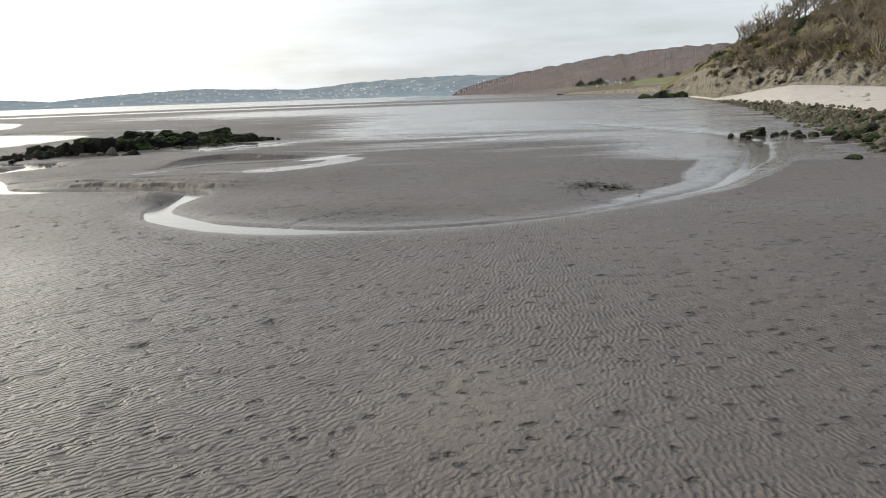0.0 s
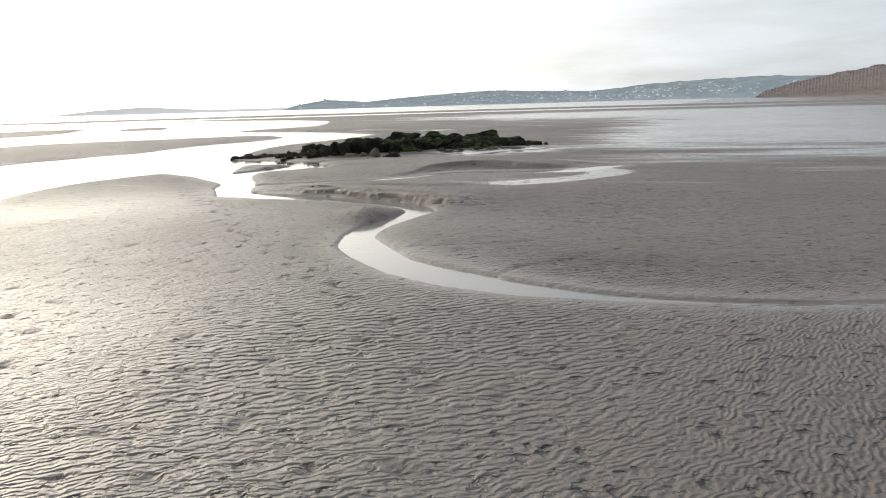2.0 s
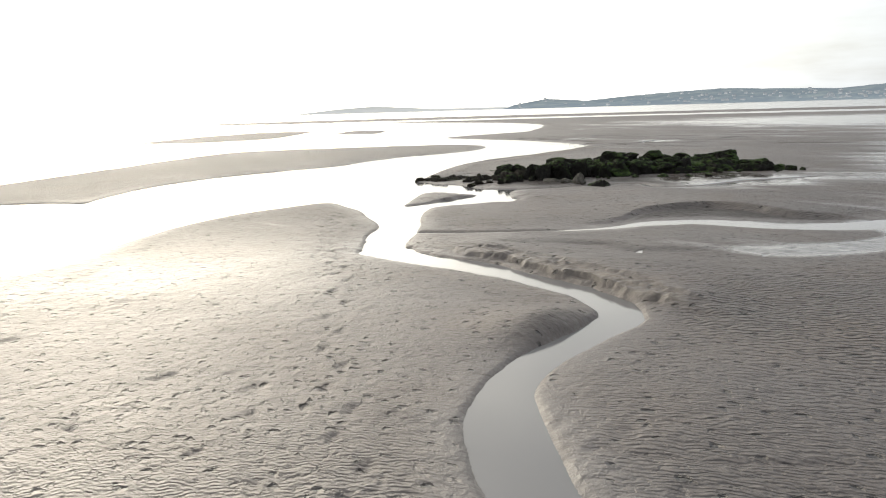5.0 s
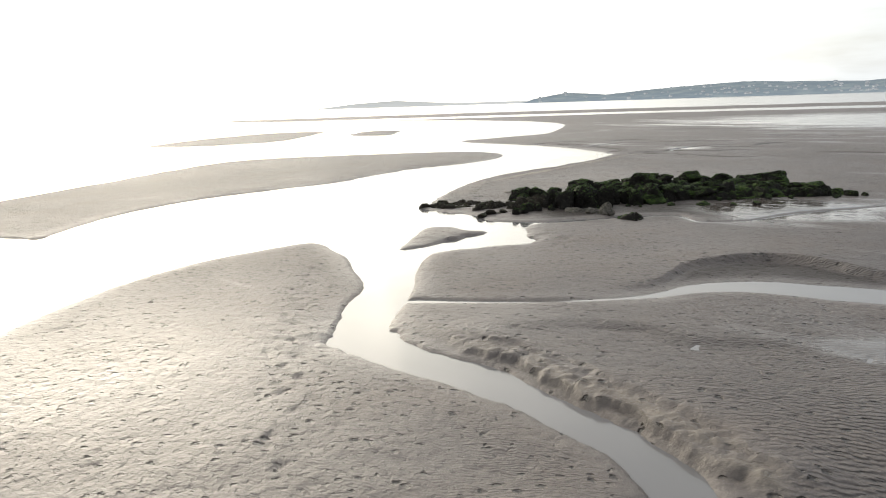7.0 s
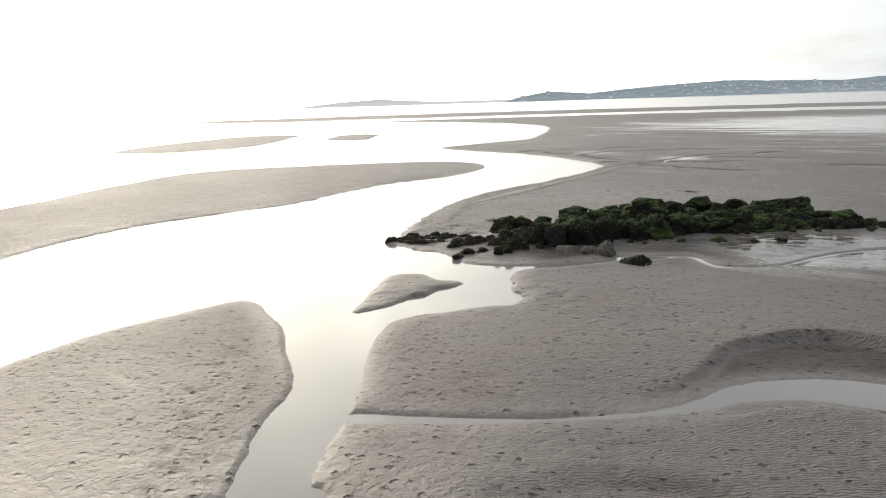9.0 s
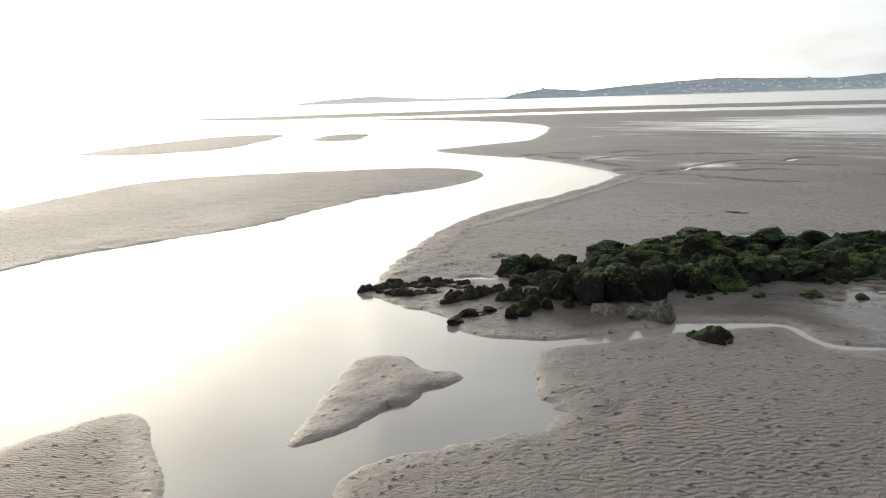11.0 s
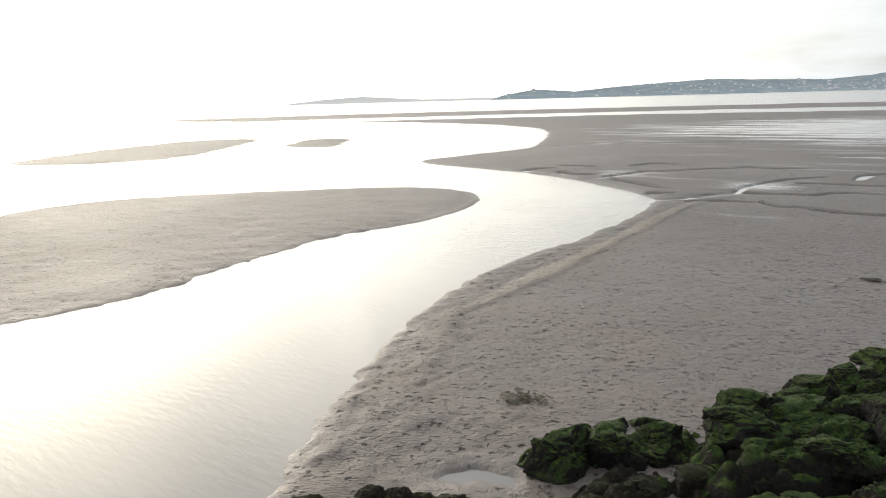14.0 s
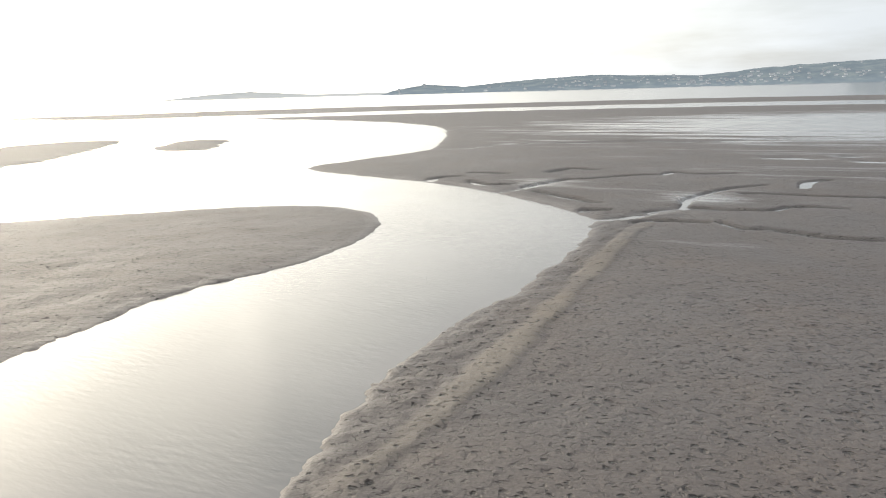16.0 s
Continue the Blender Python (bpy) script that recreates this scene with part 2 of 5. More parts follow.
bump(n, l, b, calc("MULTIPLY", waves, gusts.outputs[0]), 0.3, 0.04)

def weedy(name, lowest, green_stops, stone_stops):
    m, n, l, b = material(name, 0.7, 0.16)
    p = place(n)
    sep = n.new("ShaderNodeSeparateXYZ")
    l.new(n.new("ShaderNodeNewGeometry").outputs["Normal"], sep.inputs[0])
    up = n.new("ShaderNodeMath")
    up.operation = "MULTIPLY_ADD"
    up.inputs[1].default_value, up.inputs[2].default_value = 0.6, -0.16
    l.new(sep.outputs["Z"], up.inputs[0])
    tot = n.new("ShaderNodeMath")
    l.new(up.outputs[0], tot.inputs[0])
    l.new(noise_node(n, l, 0.95, 7, 0.7, p).outputs["Fac"], tot.inputs[1])
    algae = ramp(n, l, tot.outputs[0], [(lowest, (0, 0, 0)), (lowest + 0.16, (1, 1, 1))])
    gn = noise_node(n, l, 8.0, 8, 0.75, p)
    green = ramp(n, l, gn.outputs["Fac"], green_stops)
    stone = ramp(n, l, noise_node(n, l, 11.0, 6, 0.7, p).outputs["Fac"], stone_stops)
    l.new(mix(n, l, algae.outputs[0], stone.outputs[0], green.outputs[0]), b.inputs["Base Color"])
    crack = n.new("ShaderNodeTexVoronoi")
    crack.feature = "DISTANCE_TO_EDGE"
    crack.inputs["Scale"].default_value = 4.2
    wob = n.new("ShaderNodeVectorMath")
    l.new(p, wob.inputs[0])
    scl = n.new("ShaderNodeVectorMath")
    scl.operation = "SCALE"
    scl.inputs["Scale"].default_value = 0.35
    l.new(noise_node(n, l, 3.0, 3, 0.5, p).outputs["Color"], scl.inputs[0])
    l.new(scl.outputs[0], wob.inputs[1])
    l.new(wob.outputs[0], crack.inputs["Vector"])
    edge = ramp(n, l, crack.outputs["Distance"], [(0.0, (0, 0, 0)), (0.09, (1, 1, 1))])
    prev = bump(n, l, b, edge.outputs[0], 0.5, 0.05)
    prev = bump(n, l, b, noise_node(n, l, 9.0, 8, 0.72, p).outputs["Fac"], 1.0, 0.07, prev)
    bump(n, l, b, noise_node(n, l, 42.0, 4, 0.65, p).outputs["Fac"], 0.9, 0.02, prev)
    return m


DARK_STONE = [(0.3, (0.006, 0.0055, 0.005)), (0.55, (0.018, 0.016, 0.013)), (0.78, (0.045, 0.039, 0.03))]
ROCK = weedy("weedy_rock", 0.62, [(0.33, (0.006, 0.010, 0.003)), (0.44, (0.017, 0.034, 0.005)), (0.55, (0.034, 0.059, 0.009)), (0.71, (0.1, 0.13, 0.024))], DARK_STONE)
WRACK = weedy("wrack_rock", 0.72, [(0.35, (0.008, 0.01, 0.004)), (0.6, (0.03, 0.032, 0.012)), (0.78, (0.07, 0.075, 0.025))], [(0.3, (0.008, 0.007, 0.005)), (0.55, (0.028, 0.023, 0.016)), (0.78, (0.09, 0.078, 0.058))])
BARE = weedy("bare_limestone", 0.86, [(0.35, (0.02, 0.028, 0.01)), (0.7, (0.06, 0.075, 0.025))], [(0.3, (0.03, 0.027, 0.023)), (0.5, (0.1, 0.09, 0.075)), (0.72, (0.22, 0.2, 0.17))])


# ---------------------------------------------------------------- plan helpers
def lattice(x, y, seed):
    """Smooth value noise, 0 to 1."""
    xi, yi = np.floor(x), np.floor(y)
    fx, fy = x - xi, y - yi
    fx, fy = fx * fx * (3 - 2 * fx), fy * fy * (3 - 2 * fy)

    def h(a, b_):
        v = np.sin(a * 127.1 + b_ * 311.7 + seed * 74.7) * 43758.5453
        return v - np.floor(v)

    return (h(xi, yi) * (1 - fx) + h(xi + 1, yi) * fx) * (1 - fy) + (h(xi, yi + 1) * (1 - fx) + h(xi + 1, yi + 1) * fx) * fy


def fbm(x, y, seed, octaves=4):
    v, a, s = 0.0, 0.5, 1.0
    for o in range(octaves):
        v, a, s = v + a * (lattice(x * s + 17.3 * o, y * s - 9.1 * o, seed + o) - 0.5), a * 0.5, s * 2.03
    return v


def spline(points, closed=False, steps=5):
    pts = [np.array(q, float) for q in points]
    res, k = [], len(pts)
    for i in range(k if closed else k - 1):
        a, b_, c, d = (pts[(i + j) % k] if closed else pts[min(max(i + j, 0), k - 1)] for j in (-1, 0, 1, 2))
        for s in range(steps):
            t = s / steps
            res.append(0.5 * (2 * b_ + (c - a) * t + (2 * a - 5 * b_ + 4 * c - d) * t * t + (3 * b_ - a - 3 * c + d) * t ** 3))
    if not closed:
        res.append(pts[-1])
    return np.array(res)


def outline_distance(x, y, points):
    """Distance to a closed outline, negative inside."""
    q = spline(points, True, 3)
    best, inside = np.full(x.shape, 1e12), np.zeros(x.shape, bool)
    for (ax, ay), (bx, by) in zip(q, np.roll(q, -1, 0)):
        dx, dy = bx - ax, by - ay
        t = np.clip(((x - ax) * dx + (y - ay) * dy) / (dx * dx + dy * dy + 1e-12), 0, 1)
        np.minimum(best, (x - ax - t * dx) ** 2 + (y - ay - t * dy) ** 2, out=best)
        if ay != by:
            inside ^= ((ay > y) != (by > y)) & (x < (bx - ax) * (y - ay) / (by - ay) + ax)
    return np.where(inside, -1, 1) * np.sqrt(best)


def ribbon_distance(x, y, points):
    """Distance to the edge of a winding ribbon (x, y, half width), negative inside."""
    q = spline(points, False, 3)
    best = np.full(x.shape, 1e6)
    for (ax, ay, aw), (bx, by, bw) in zip(q[:-1], q[1:]):
        dx, dy = bx - ax, by - ay
        t = np.clip(((x - ax) * dx + (y - ay) * dy) / (dx * dx + dy * dy + 1e-12), 0, 1)
        np.minimum(best, np.hypot(x - ax - t * dx, y - ay - t * dy) - (aw + t * (bw - aw)), out=best)
    return best


def near(x, y, cx, cy, r):
    return np.exp(-((x - cx) ** 2 + (y - cy) ** 2) / (r * r))


def mesh_grid(name, x, y, z, mat, attrs=()):
    rows, cols = x.shape
    me = bpy.data.meshes.new(name)
    co = np.stack([x, y, z], -1).reshape(-1, 3).astype(np.float32)
    i = np.arange(rows * cols).reshape(rows, cols)
    quads = np.stack([i[:-1, :-1], i[:-1, 1:], i[1:, 1:], i[1:, :-1]], -1).reshape(-1, 4).astype(np.int32)
    me.vertices.add(len(co))
    me.vertices.foreach_set("co", co.ravel())
    me.loops.add(quads.size)
    me.loops.foreach_set("vertex_index", quads.ravel())
    me.polygons.add(len(quads))
    me.polygons.foreach_set("loop_start", np.arange(0, quads.size, 4, dtype=np.int32))
    me.polygons.foreach_set("use_smooth", np.ones(len(quads), bool))
    me.update(calc_edges=True)
    for key, v in attrs:
        a = me.attributes.new(key, "FLOAT", "POINT")
        a.data.foreach_set("value", v.ravel().astype(np.float32))
    me.materials.append(mat)
    return new(name, me)


def part(name, bm, mat, parent=None, label="", smooth=False):
    me = bpy.data.meshes.new(name)
    bm.to_mesh(me)
    bm.free()
    me.materials.append(mat)
    if smooth:
        me.polygons.foreach_set("use_smooth", np.ones(len(me.polygons), bool))
    ob = new(name, me)
    if parent:
        ob.parent = parent
    return tagged(ob, label)


# ---------------------------------------------------------------- the tidal flat
LEVEL = -0.12
RIVER = [(-70, -30), (-38, -10), (-27, 4), (-21.8, 14), (-20.9, 19), (-22.8, 22.5), (-23.8, 24.4), (-24.6, 27.2), (-24.5, 29.5), (-24.1, 31.5), (-22.6, 31.1), (-21.0, 30.3),
         (-19.7, 29.3), (-18.0, 28.1), (-17.1, 26.6), (-16.1, 25.3), (-15.2, 24.5), (-14.5, 24.4), (-14.6, 25.3), (-15.3, 26.2), (-16.3, 27.8), (-17.3, 29.2), (-18.6, 31.0),
         (-19.2, 32.5), (-18.4, 33.9), (-17.6, 35.5), (-18.5, 36.5), (-19.3, 37.7), (-19.4, 38.6), (-18.4, 39.8), (-17.4, 41.7)]
RIVER_NORTH = [(-18.6, 40.5), (-19.5, 39.3), (-20.6, 38.7), (-21.6, 38.5), (-22.9, 39.3), (-24.4, 39.5), (-26.3, 39.9), (-26.8, 41.0), (-28.2, 43.4), (-29.4, 46.3), (-30.5, 48.6),
               (-31.3, 52.0), (-31.8, 56.0), (-31.6, 60.0), (-31.9, 65.8), (-32.8, 70.5), (-33.4, 72.5), (-38.0, 76.7), (-45.0, 81.3), (-54.0, 84.4), (-61.5, 87.5), (-61.4, 95.0),
               (-60.6, 106.0), (-68.0, 122.0), (-80.0, 144.0), (-95.0, 160.0), (-119.0, 175.0), (-160.0, 188.0), (-243.0, 196.0), (-600, 230), (-900, 100), (-900, -300), (-200, -200)]
STREAM = [(-14.9, 25.0, 0.75), (-13.5, 24.75, 0.5), (-12.2, 24.75, 0.5), (-11.0, 24.5, 0.4), (-9.8, 24.15, 0.4), (-8.7, 23.8, 0.36), (-7.9, 23.3, 0.38), (-7.4, 22.65, 0.4),
          (-7.4, 21.7, 0.34), (-7.5, 20.5, 0.34), (-7.4, 19.3, 0.36), (-6.95, 18.3, 0.42), (-6.2, 17.4, 0.45), (-5.15, 16.4, 0.45), (-3.9, 15.75, 0.5), (-2.9, 15.4, 0.4), (-1.8, 15.25, 0.22),
          (-0.8, 15.25, 0.1), (1.0, 15.5, 0.03), (2.9, 16.2, 0.02), (4.4, 17.2, 0.05), (6.0, 18.5, 0.14), (7.9, 20.3, 0.16), (9.9, 23.5, 0.25), (12.6, 28.3, 0.35), (15.0, 34.0, 0.5)]
WET_REACH = [(5.0, 17.8, 0.2), (7.6, 20.2, 0.5), (9.6, 23.5, 0.9), (12.2, 28.3, 1.3), (14.6, 34.0, 1.8), (15.2, 40.0, 2.2), (15.0, 48.0, 2.5)]
STREAM_HEAD = [(15.0, 34.0, 0.5), (15.8, 38.0, 0.4), (16.0, 43.0, 0.3), (14.0, 52.0, 0.1), (12.0, 62.0, 0.08)]
SIDE = [(-16.0, 27.75, 0.16), (-14.1, 28.9, 0.06), (-12.6, 30.1, 0.1), (-11.6, 31.2, 0.2), (-11.0, 32.4, 0.38), (-9.9, 33.3, 0.55), (-8.4, 33.6, 0.68), (-6.9, 34.0, 0.62), (-5.6, 34.8, 0.6), (-4.7, 36.4, 0.4), (-4.1, 37.0, 0.08)]
SIDE_LOOP = [(-9.5, 29.8, 0.02), (-8.4, 29.5, 0.05), (-7.4, 29.6, 0.12), (-6.4, 29.9, 0.18), (-5.2, 31.2, 0.28), (-4.3, 32.6, 0.36), (-4.2, 33.8, 0.4), (-4.9, 34.9, 0.4), (-5.4, 35.2, 0.3)]
TRICKLE = [(-17.5, 41.6, 0.35), (-16.7, 42.3, 0.22), (-15.7, 42.9, 0.12), (-15.0, 42.2, 0.1), (-14.3, 42.0, 0.14), (-13.0, 43.0, 0.06), (-12.0, 45.5, 0.1), (-9.5, 49.0, 0.12)]
ISLET = [(-20.6, 32.3), (-21.2, 33.3), (-22.2, 34.9), (-22.5, 35.9), (-21.8, 36.5), (-21.0, 36.2), (-20.1, 36.2), (-20.2, 34.6), (-20.35, 33.0)]
SPIT = [(-36.0, 26.0), (-34.2, 26.6), (-35.4, 28.1), (-38.0, 32.0), (-39.6, 37.0), (-39.2, 43.0), (-38.9, 46.5), (-40.0, 50.5), (-40.8, 56.0), (-40.0, 59.8), (-40.0, 63.5), (-41.5, 68.0), (-44.5, 71.0),
        (-49.0, 71.0), (-54.0, 67.5), (-58.0, 63.5), (-62.0, 57.5), (-61.0, 50.0), (-55.0, 40.0), (-48.0, 28.0), (-42.0, 22.0)]
BANK_FAR = [(-93.0, 73.0), (-92.6, 84.4), (-104.0, 100.0), (-116.0, 113.0), (-125.0, 107.0), (-118.0, 89.0), (-105.0, 70.0)]
BANK_SMALL = [(-94.0, 100.0), (-87.5, 102.0), (-92.0, 109.0), (-98.0, 116.0), (-105.0, 115.0), (-100.0, 106.0)]


GULLIES = [[(-33.9, 71.9, 0.3), (-32.6, 72.3, 0.24), (-31.4, 73.9, 0.1), (-30.3, 76.0, 0.04)], [(-60.5, 105.0, 0.4), (-57.5, 107.5, 0.35), (-56.6, 110.2, 0.3), (-55.4, 113.4, 0.25), (-53.6, 114.8, 0.05)],
           [(-42.6, 78.9, 0.25), (-40.7, 79.0, 0.14), (-40.1, 80.8, 0.06)], [(-29.8, 102.3, 0.1), (-27.4, 102.8, 0.9), (-24.8, 102.3, 0.1)], [(-24.3, 104.8, 0.1), (-23.4, 105.0, 0.5), (-22.5, 104.7, 0.1)], [(-23.2, 101.3, 0.1), (-22.0, 101.2, 0.6), (-19.0, 100.6, 0.1)],
           [(-25.0, 42.5, 0.08), (-24.6, 42.95, 0.16), (-24.1, 43.1, 0.1)], [(-20.0, 53.6, 0.1), (-18.8, 54.2, 0.4), (-17.4, 54.6, 0.3)]]
# small steep-sided cuts that drain the flat beyond the levee
CUTS = [[(-33.6, 71.6, 0.2), (-32.0, 73.0, 0.2), (-31.2, 74.7, 0.22), (-30.1, 76.3, 0.2), (-29.0, 76.4, 0.16), (-27.8, 76.4, 0.1), (-26.4, 76.8, 0.08), (-25.6, 78.2, 0.06), (-23.4, 78.3, 0.03)],
        [(-34.9, 72.8, 0.15), (-34.2, 74.2, 0.2), (-33.2, 74.5, 0.05)], [(-41.6, 77.4, 0.2), (-40.5, 78.7, 0.2), (-40.0, 81.0, 0.22), (-39.6, 83.1, 0.15), (-38.9, 85.2, 0.1), (-37.5, 86.3, 0.1), (-35.9, 88.5, 0.1), (-34.4, 89.4, 0.05)],
        [(-44.6, 83.0, 0.1), (-44.1, 82.5, 0.2), (-42.7, 81.5, 0.2), (-41.3, 82.4, 0.1)], [(-46.5, 87.1, 0.05), (-45.2, 87.4, 0.15), (-44.0, 87.2, 0.05)], [(-41.4, 88.8, 0.1), (-40.8, 91.4, 0.14), (-39.0, 91.3, 0.05)],
        [(-46.9, 81.4, 0.2), (-47.5, 83.8, 0.25), (-46.4, 84.9, 0.1)], [(-33.9, 89.3, 0.05), (-33.6, 91.3, 0.14), (-32.0, 90.4, 0.12), (-29.8, 91.4, 0.04)], [(-38.8, 79.7, 0.06), (-37.0, 78.4, 0.14), (-35.1, 77.0, 0.14), (-34.2, 76.5, 0.05)],
        [(-31.1, 71.9, 0.12), (-30.4, 72.6, 0.14), (-28.5, 72.7, 0.06)], [(-28.0, 73.1, 0.03), (-26.9, 71.8, 0.12), (-26.0, 72.1, 0.1), (-24.7, 71.4, 0.14), (-23.8, 71.0, 0.12), (-21.5, 71.3, 0.05)],
        [(-53.5, 115.0, 0.4), (-49.7, 116.2, 0.35), (-43.9, 119.0, 0.35), (-37.5, 118.6, 0.4), (-34.3, 120.4, 0.3), (-29.0, 124.6, 0.2)], [(-25.5, 85.2, 0.1), (-25.3, 88.3, 0.2), (-24.4, 89.1, 0.05)],
        [(-28.1, 82.0, 0.06), (-26.5, 82.4, 0.12), (-24.6, 82.2, 0.08), (-21.5, 82.5, 0.03)], [(-30.1, 76.3, 0.12), (-30.3, 79.8, 0.08), (-29.2, 83.6, 0.05), (-27.4, 85.9, 0.03)], [(-18.5, 77.0, 0.05), (-16.0, 77.6, 0.12), (-13.0, 77.2, 0.04)]]
# rim of the cut bank above the side pool, and a shallow step in the rippled bank
RIM = [(-12.2, 31.2), (-11.8, 32.6), (-11.7, 34.0), (-11.4, 34.8), (-10.6, 35.7), (-9.8, 35.9), (-8.9, 35.8), (-7.6, 35.4), (-6.0, 35.9), (-5.2, 34.6), (-7.5, 33.0), (-9.8, 32.6), (-11.0, 31.4)]
STEP = [(-12.6, 26.7), (-12.3, 27.2), (-11.9, 27.9), (-11.3, 28.5), (-10.7, 28.8), (-10.2, 28.7), (-9.7, 28.5), (-9.3, 28.6), (-8.5, 29.0), (-7.4, 29.6), (-5.5, 29.5), (-6.5, 27.5), (-9.0, 26.2), (-11.5, 25.6)]
CREST = [(-27.6, 44.2), (-28.7, 46.6), (-29.6, 48.9), (-29.6, 51.5), (-29.8, 55.5), (-30.0, 59.3), (-30.4, 64.0), (-30.7, 68.6), (-30.6, 71.5)]


POOL_BAR = [(-12.6, 30.6), (-11.4, 32.0), (-10.2, 33.0), (-8.2, 33.4), (-6.2, 34.2), (-4.7, 36.4), (-3.8, 36.2), (-3.4, 33.8), (-4.3, 31.6), (-6.0, 29.7), (-8.0, 28.9), (-10.4, 29.3)]


def axis(start, stop, zones):
    """Coordinates from start to stop: fine steps in the zones, wider with the distance from them."""
    v, res = start, []
    while v < stop:
        res.append(v)
        v += min(step + 0.04 * max(lo - v, v - hi, 0) for lo, hi, step in zones)
    return np.array(res)


def shore_distance(x, y):
    """Distance from the water's edge: positive on sand, negative in water."""
    d = outline_distance(x, y, RIVER + RIVER_NORTH)
    for r in [STREAM, STREAM_HEAD, SIDE, TRICKLE] + GULLIES:
        d = np.minimum(d, ribbon_distance(x, y, r))
    for o in (ISLET, SPIT, BANK_FAR, BANK_SMALL):
        d = np.maximum(d, -outline_distance(x, y, o))
    # open bay beyond the outer flats, with one long bar
    reach = np.hypot(x + 15, y - 30) + 14 * fbm(x / 60, y / 60, 31, 3)
    sea = np.where((reach > 222) & (y > -50), 222 - reach, 999)
    bar = 45 - np.abs(reach - 310)
    return np.minimum(d, np.where(x - 0.25 * y < 10, np.maximum(sea, bar), np.where(reach > 900, 900 - reach, 999)))


xs = axis(-4600, 4600, [(-14.5, -6.4, 0.046), (-16, 6, 0.078), (-34, -16, 0.11), (-48, -34, 0.22)])
ys = axis(-1500, 4700, [(22.2, 27.2, 0.046), (4, 25, 0.075), (25, 60, 0.115), (60, 92, 0.26)])
X, Y = (a_.astype(np.float32) for a_ in np.meshgrid(xs, ys))
AWAY = np.hypot(X + 15, Y - 30)
D = shore_distance(X, Y)
D = D + (0.30 * fbm(X / 0.8, Y / 0.8, 3, 4) + 0.5 * fbm(X / 4.0, Y / 4.0, 5, 2)) * np.clip(AWAY / 50, 0.45, 2.5)
ragged = np.clip(1.6 - ribbon_distance(X, Y, [(*q, 1.6) for q in CREST]) / 1.5, 0, 1) + 0.8 * near(X, Y, -40, 50, 14) + near(X, Y, -17.3, 36.3, 2.2) + 0.8 * near(X, Y, -20.6, 34.5, 1.6) + 0.3 * near(X, Y, -10, 24, 3.5) + 0.6 * near(X, Y, -15.5, 25, 2) + 0.8 * near(X, Y, -24, 40.2, 2.0)
D = D + np.clip(ragged, 0, 1) * (0.55 * fbm(X / 0.55, Y / 0.55, 71, 3) + 0.3 * fbm(X / 0.2, Y / 0.2, 72, 2)) * np.clip(1.5 - np.abs(D) / 1.5, 0, 1)
# banks: soft almost everywhere, undercut on the outer bends
steep = np.clip(near(X, Y, -9.5, 25.3, 2.6) + near(X, Y, -7.2, 24.0, 1.6) + 1.2 * near(X, Y, -8.3, 21.1, 1.3) + near(X, Y, -13, 29.6, 1.3) + near(X, Y, -20.2, 34.5, 1.0), 0, 1)
tall = 0.26 * np.clip(0.8 * near(X, Y, -8.2, 21.3, 0.9) + 0.2 * near(X, Y, -20.2, 34.4, 0.8), 0, 1)
width = 0.7 - 0.5 * steep
up_ = np.maximum(D, 0)
rise = np.where(D > 0, 0.035 * np.clip(D / 0.05, 0, 1) + (0.085 + tall) * (1 - np.exp(-up_ / width)), np.maximum(D * 0.4, -0.35))
# the rippled bar inside the pool's bend lies almost at the water's level
bar_d = outline_distance(X, Y, POOL_BAR)
Z = LEVEL + rise * (1 - 0.86 * np.clip(1 - bar_d / 2.6, 0, 1) ** 1.5)
land = np.clip(D / 0.5, 0, 1)
# the long levee beside the river
crest_d = ribbon_distance(X, Y, [(*q, 0.0) for q in CREST]) + 0.5 * fbm(X / 1.5, Y / 1.5, 8, 3)
strip_ = np.clip((0.36 - crest_d) / 0.14, 0, 1) * np.clip(D / 0.6, 0, 1)
Z += 0.045 * strip_ * land * np.clip((Y - 47) / 6, 0, 1)
SILT = 0.72 * strip_ * np.clip((Y - 46) / 8, 0.2, 1) * np.clip(0.85 + 1.6 * fbm(X / 1.1, Y / 1.1, 9, 4), 0, 1)
Z += np.clip(ragged, 0, 1) * np.clip(D / 0.15, 0, 1) * np.clip((2.2 - D) / 0.8, 0, 1) * (1 - strip_) * 0.16 * fbm(X / 0.4, Y / 0.4, 73, 3) * (1 - np.clip(1.5 * near(X, Y, -10, 24.6, 3.5), 0, 1))
Z += land * near(X, Y, -46, 54, 19) * 0.15 * fbm(X / 0.9, Y / 0.9, 74, 3)
SILT += 0.3 * near(X, Y, 0.2, 6.2, 1.1)
SILT += 0.14 * np.clip(near(X, Y, -9.2, 25.0, 2.2) * np.clip(1.5 - D / 0.8, 0, 1) + 0.6 * near(X, Y, -18.3, 33, 1.4), 0, 1)
Z += land * (0.10 * fbm(X / 9, Y / 9, 11, 3) + 0.035 * fbm(X / 1.7, Y / 1.7, 12, 3))
rim_d = outline_distance(X, Y, RIM) + 0.35 * fbm(X / 0.6, Y / 0.6, 76, 3)
step_d = outline_distance(X, Y, STEP) + 0.3 * fbm(X / 0.8, Y / 0.8, 77, 2)
Z += land * 0.22 * np.clip(rim_d / 0.22, 0, 1) * near(X, Y, -9.8, 35.2, 3.6)
Z -= land * 0.12 * np.clip(0.5 - step_d / 0.6, 0, 1) * near(X, Y, -9.8, 27.6, 2.9)
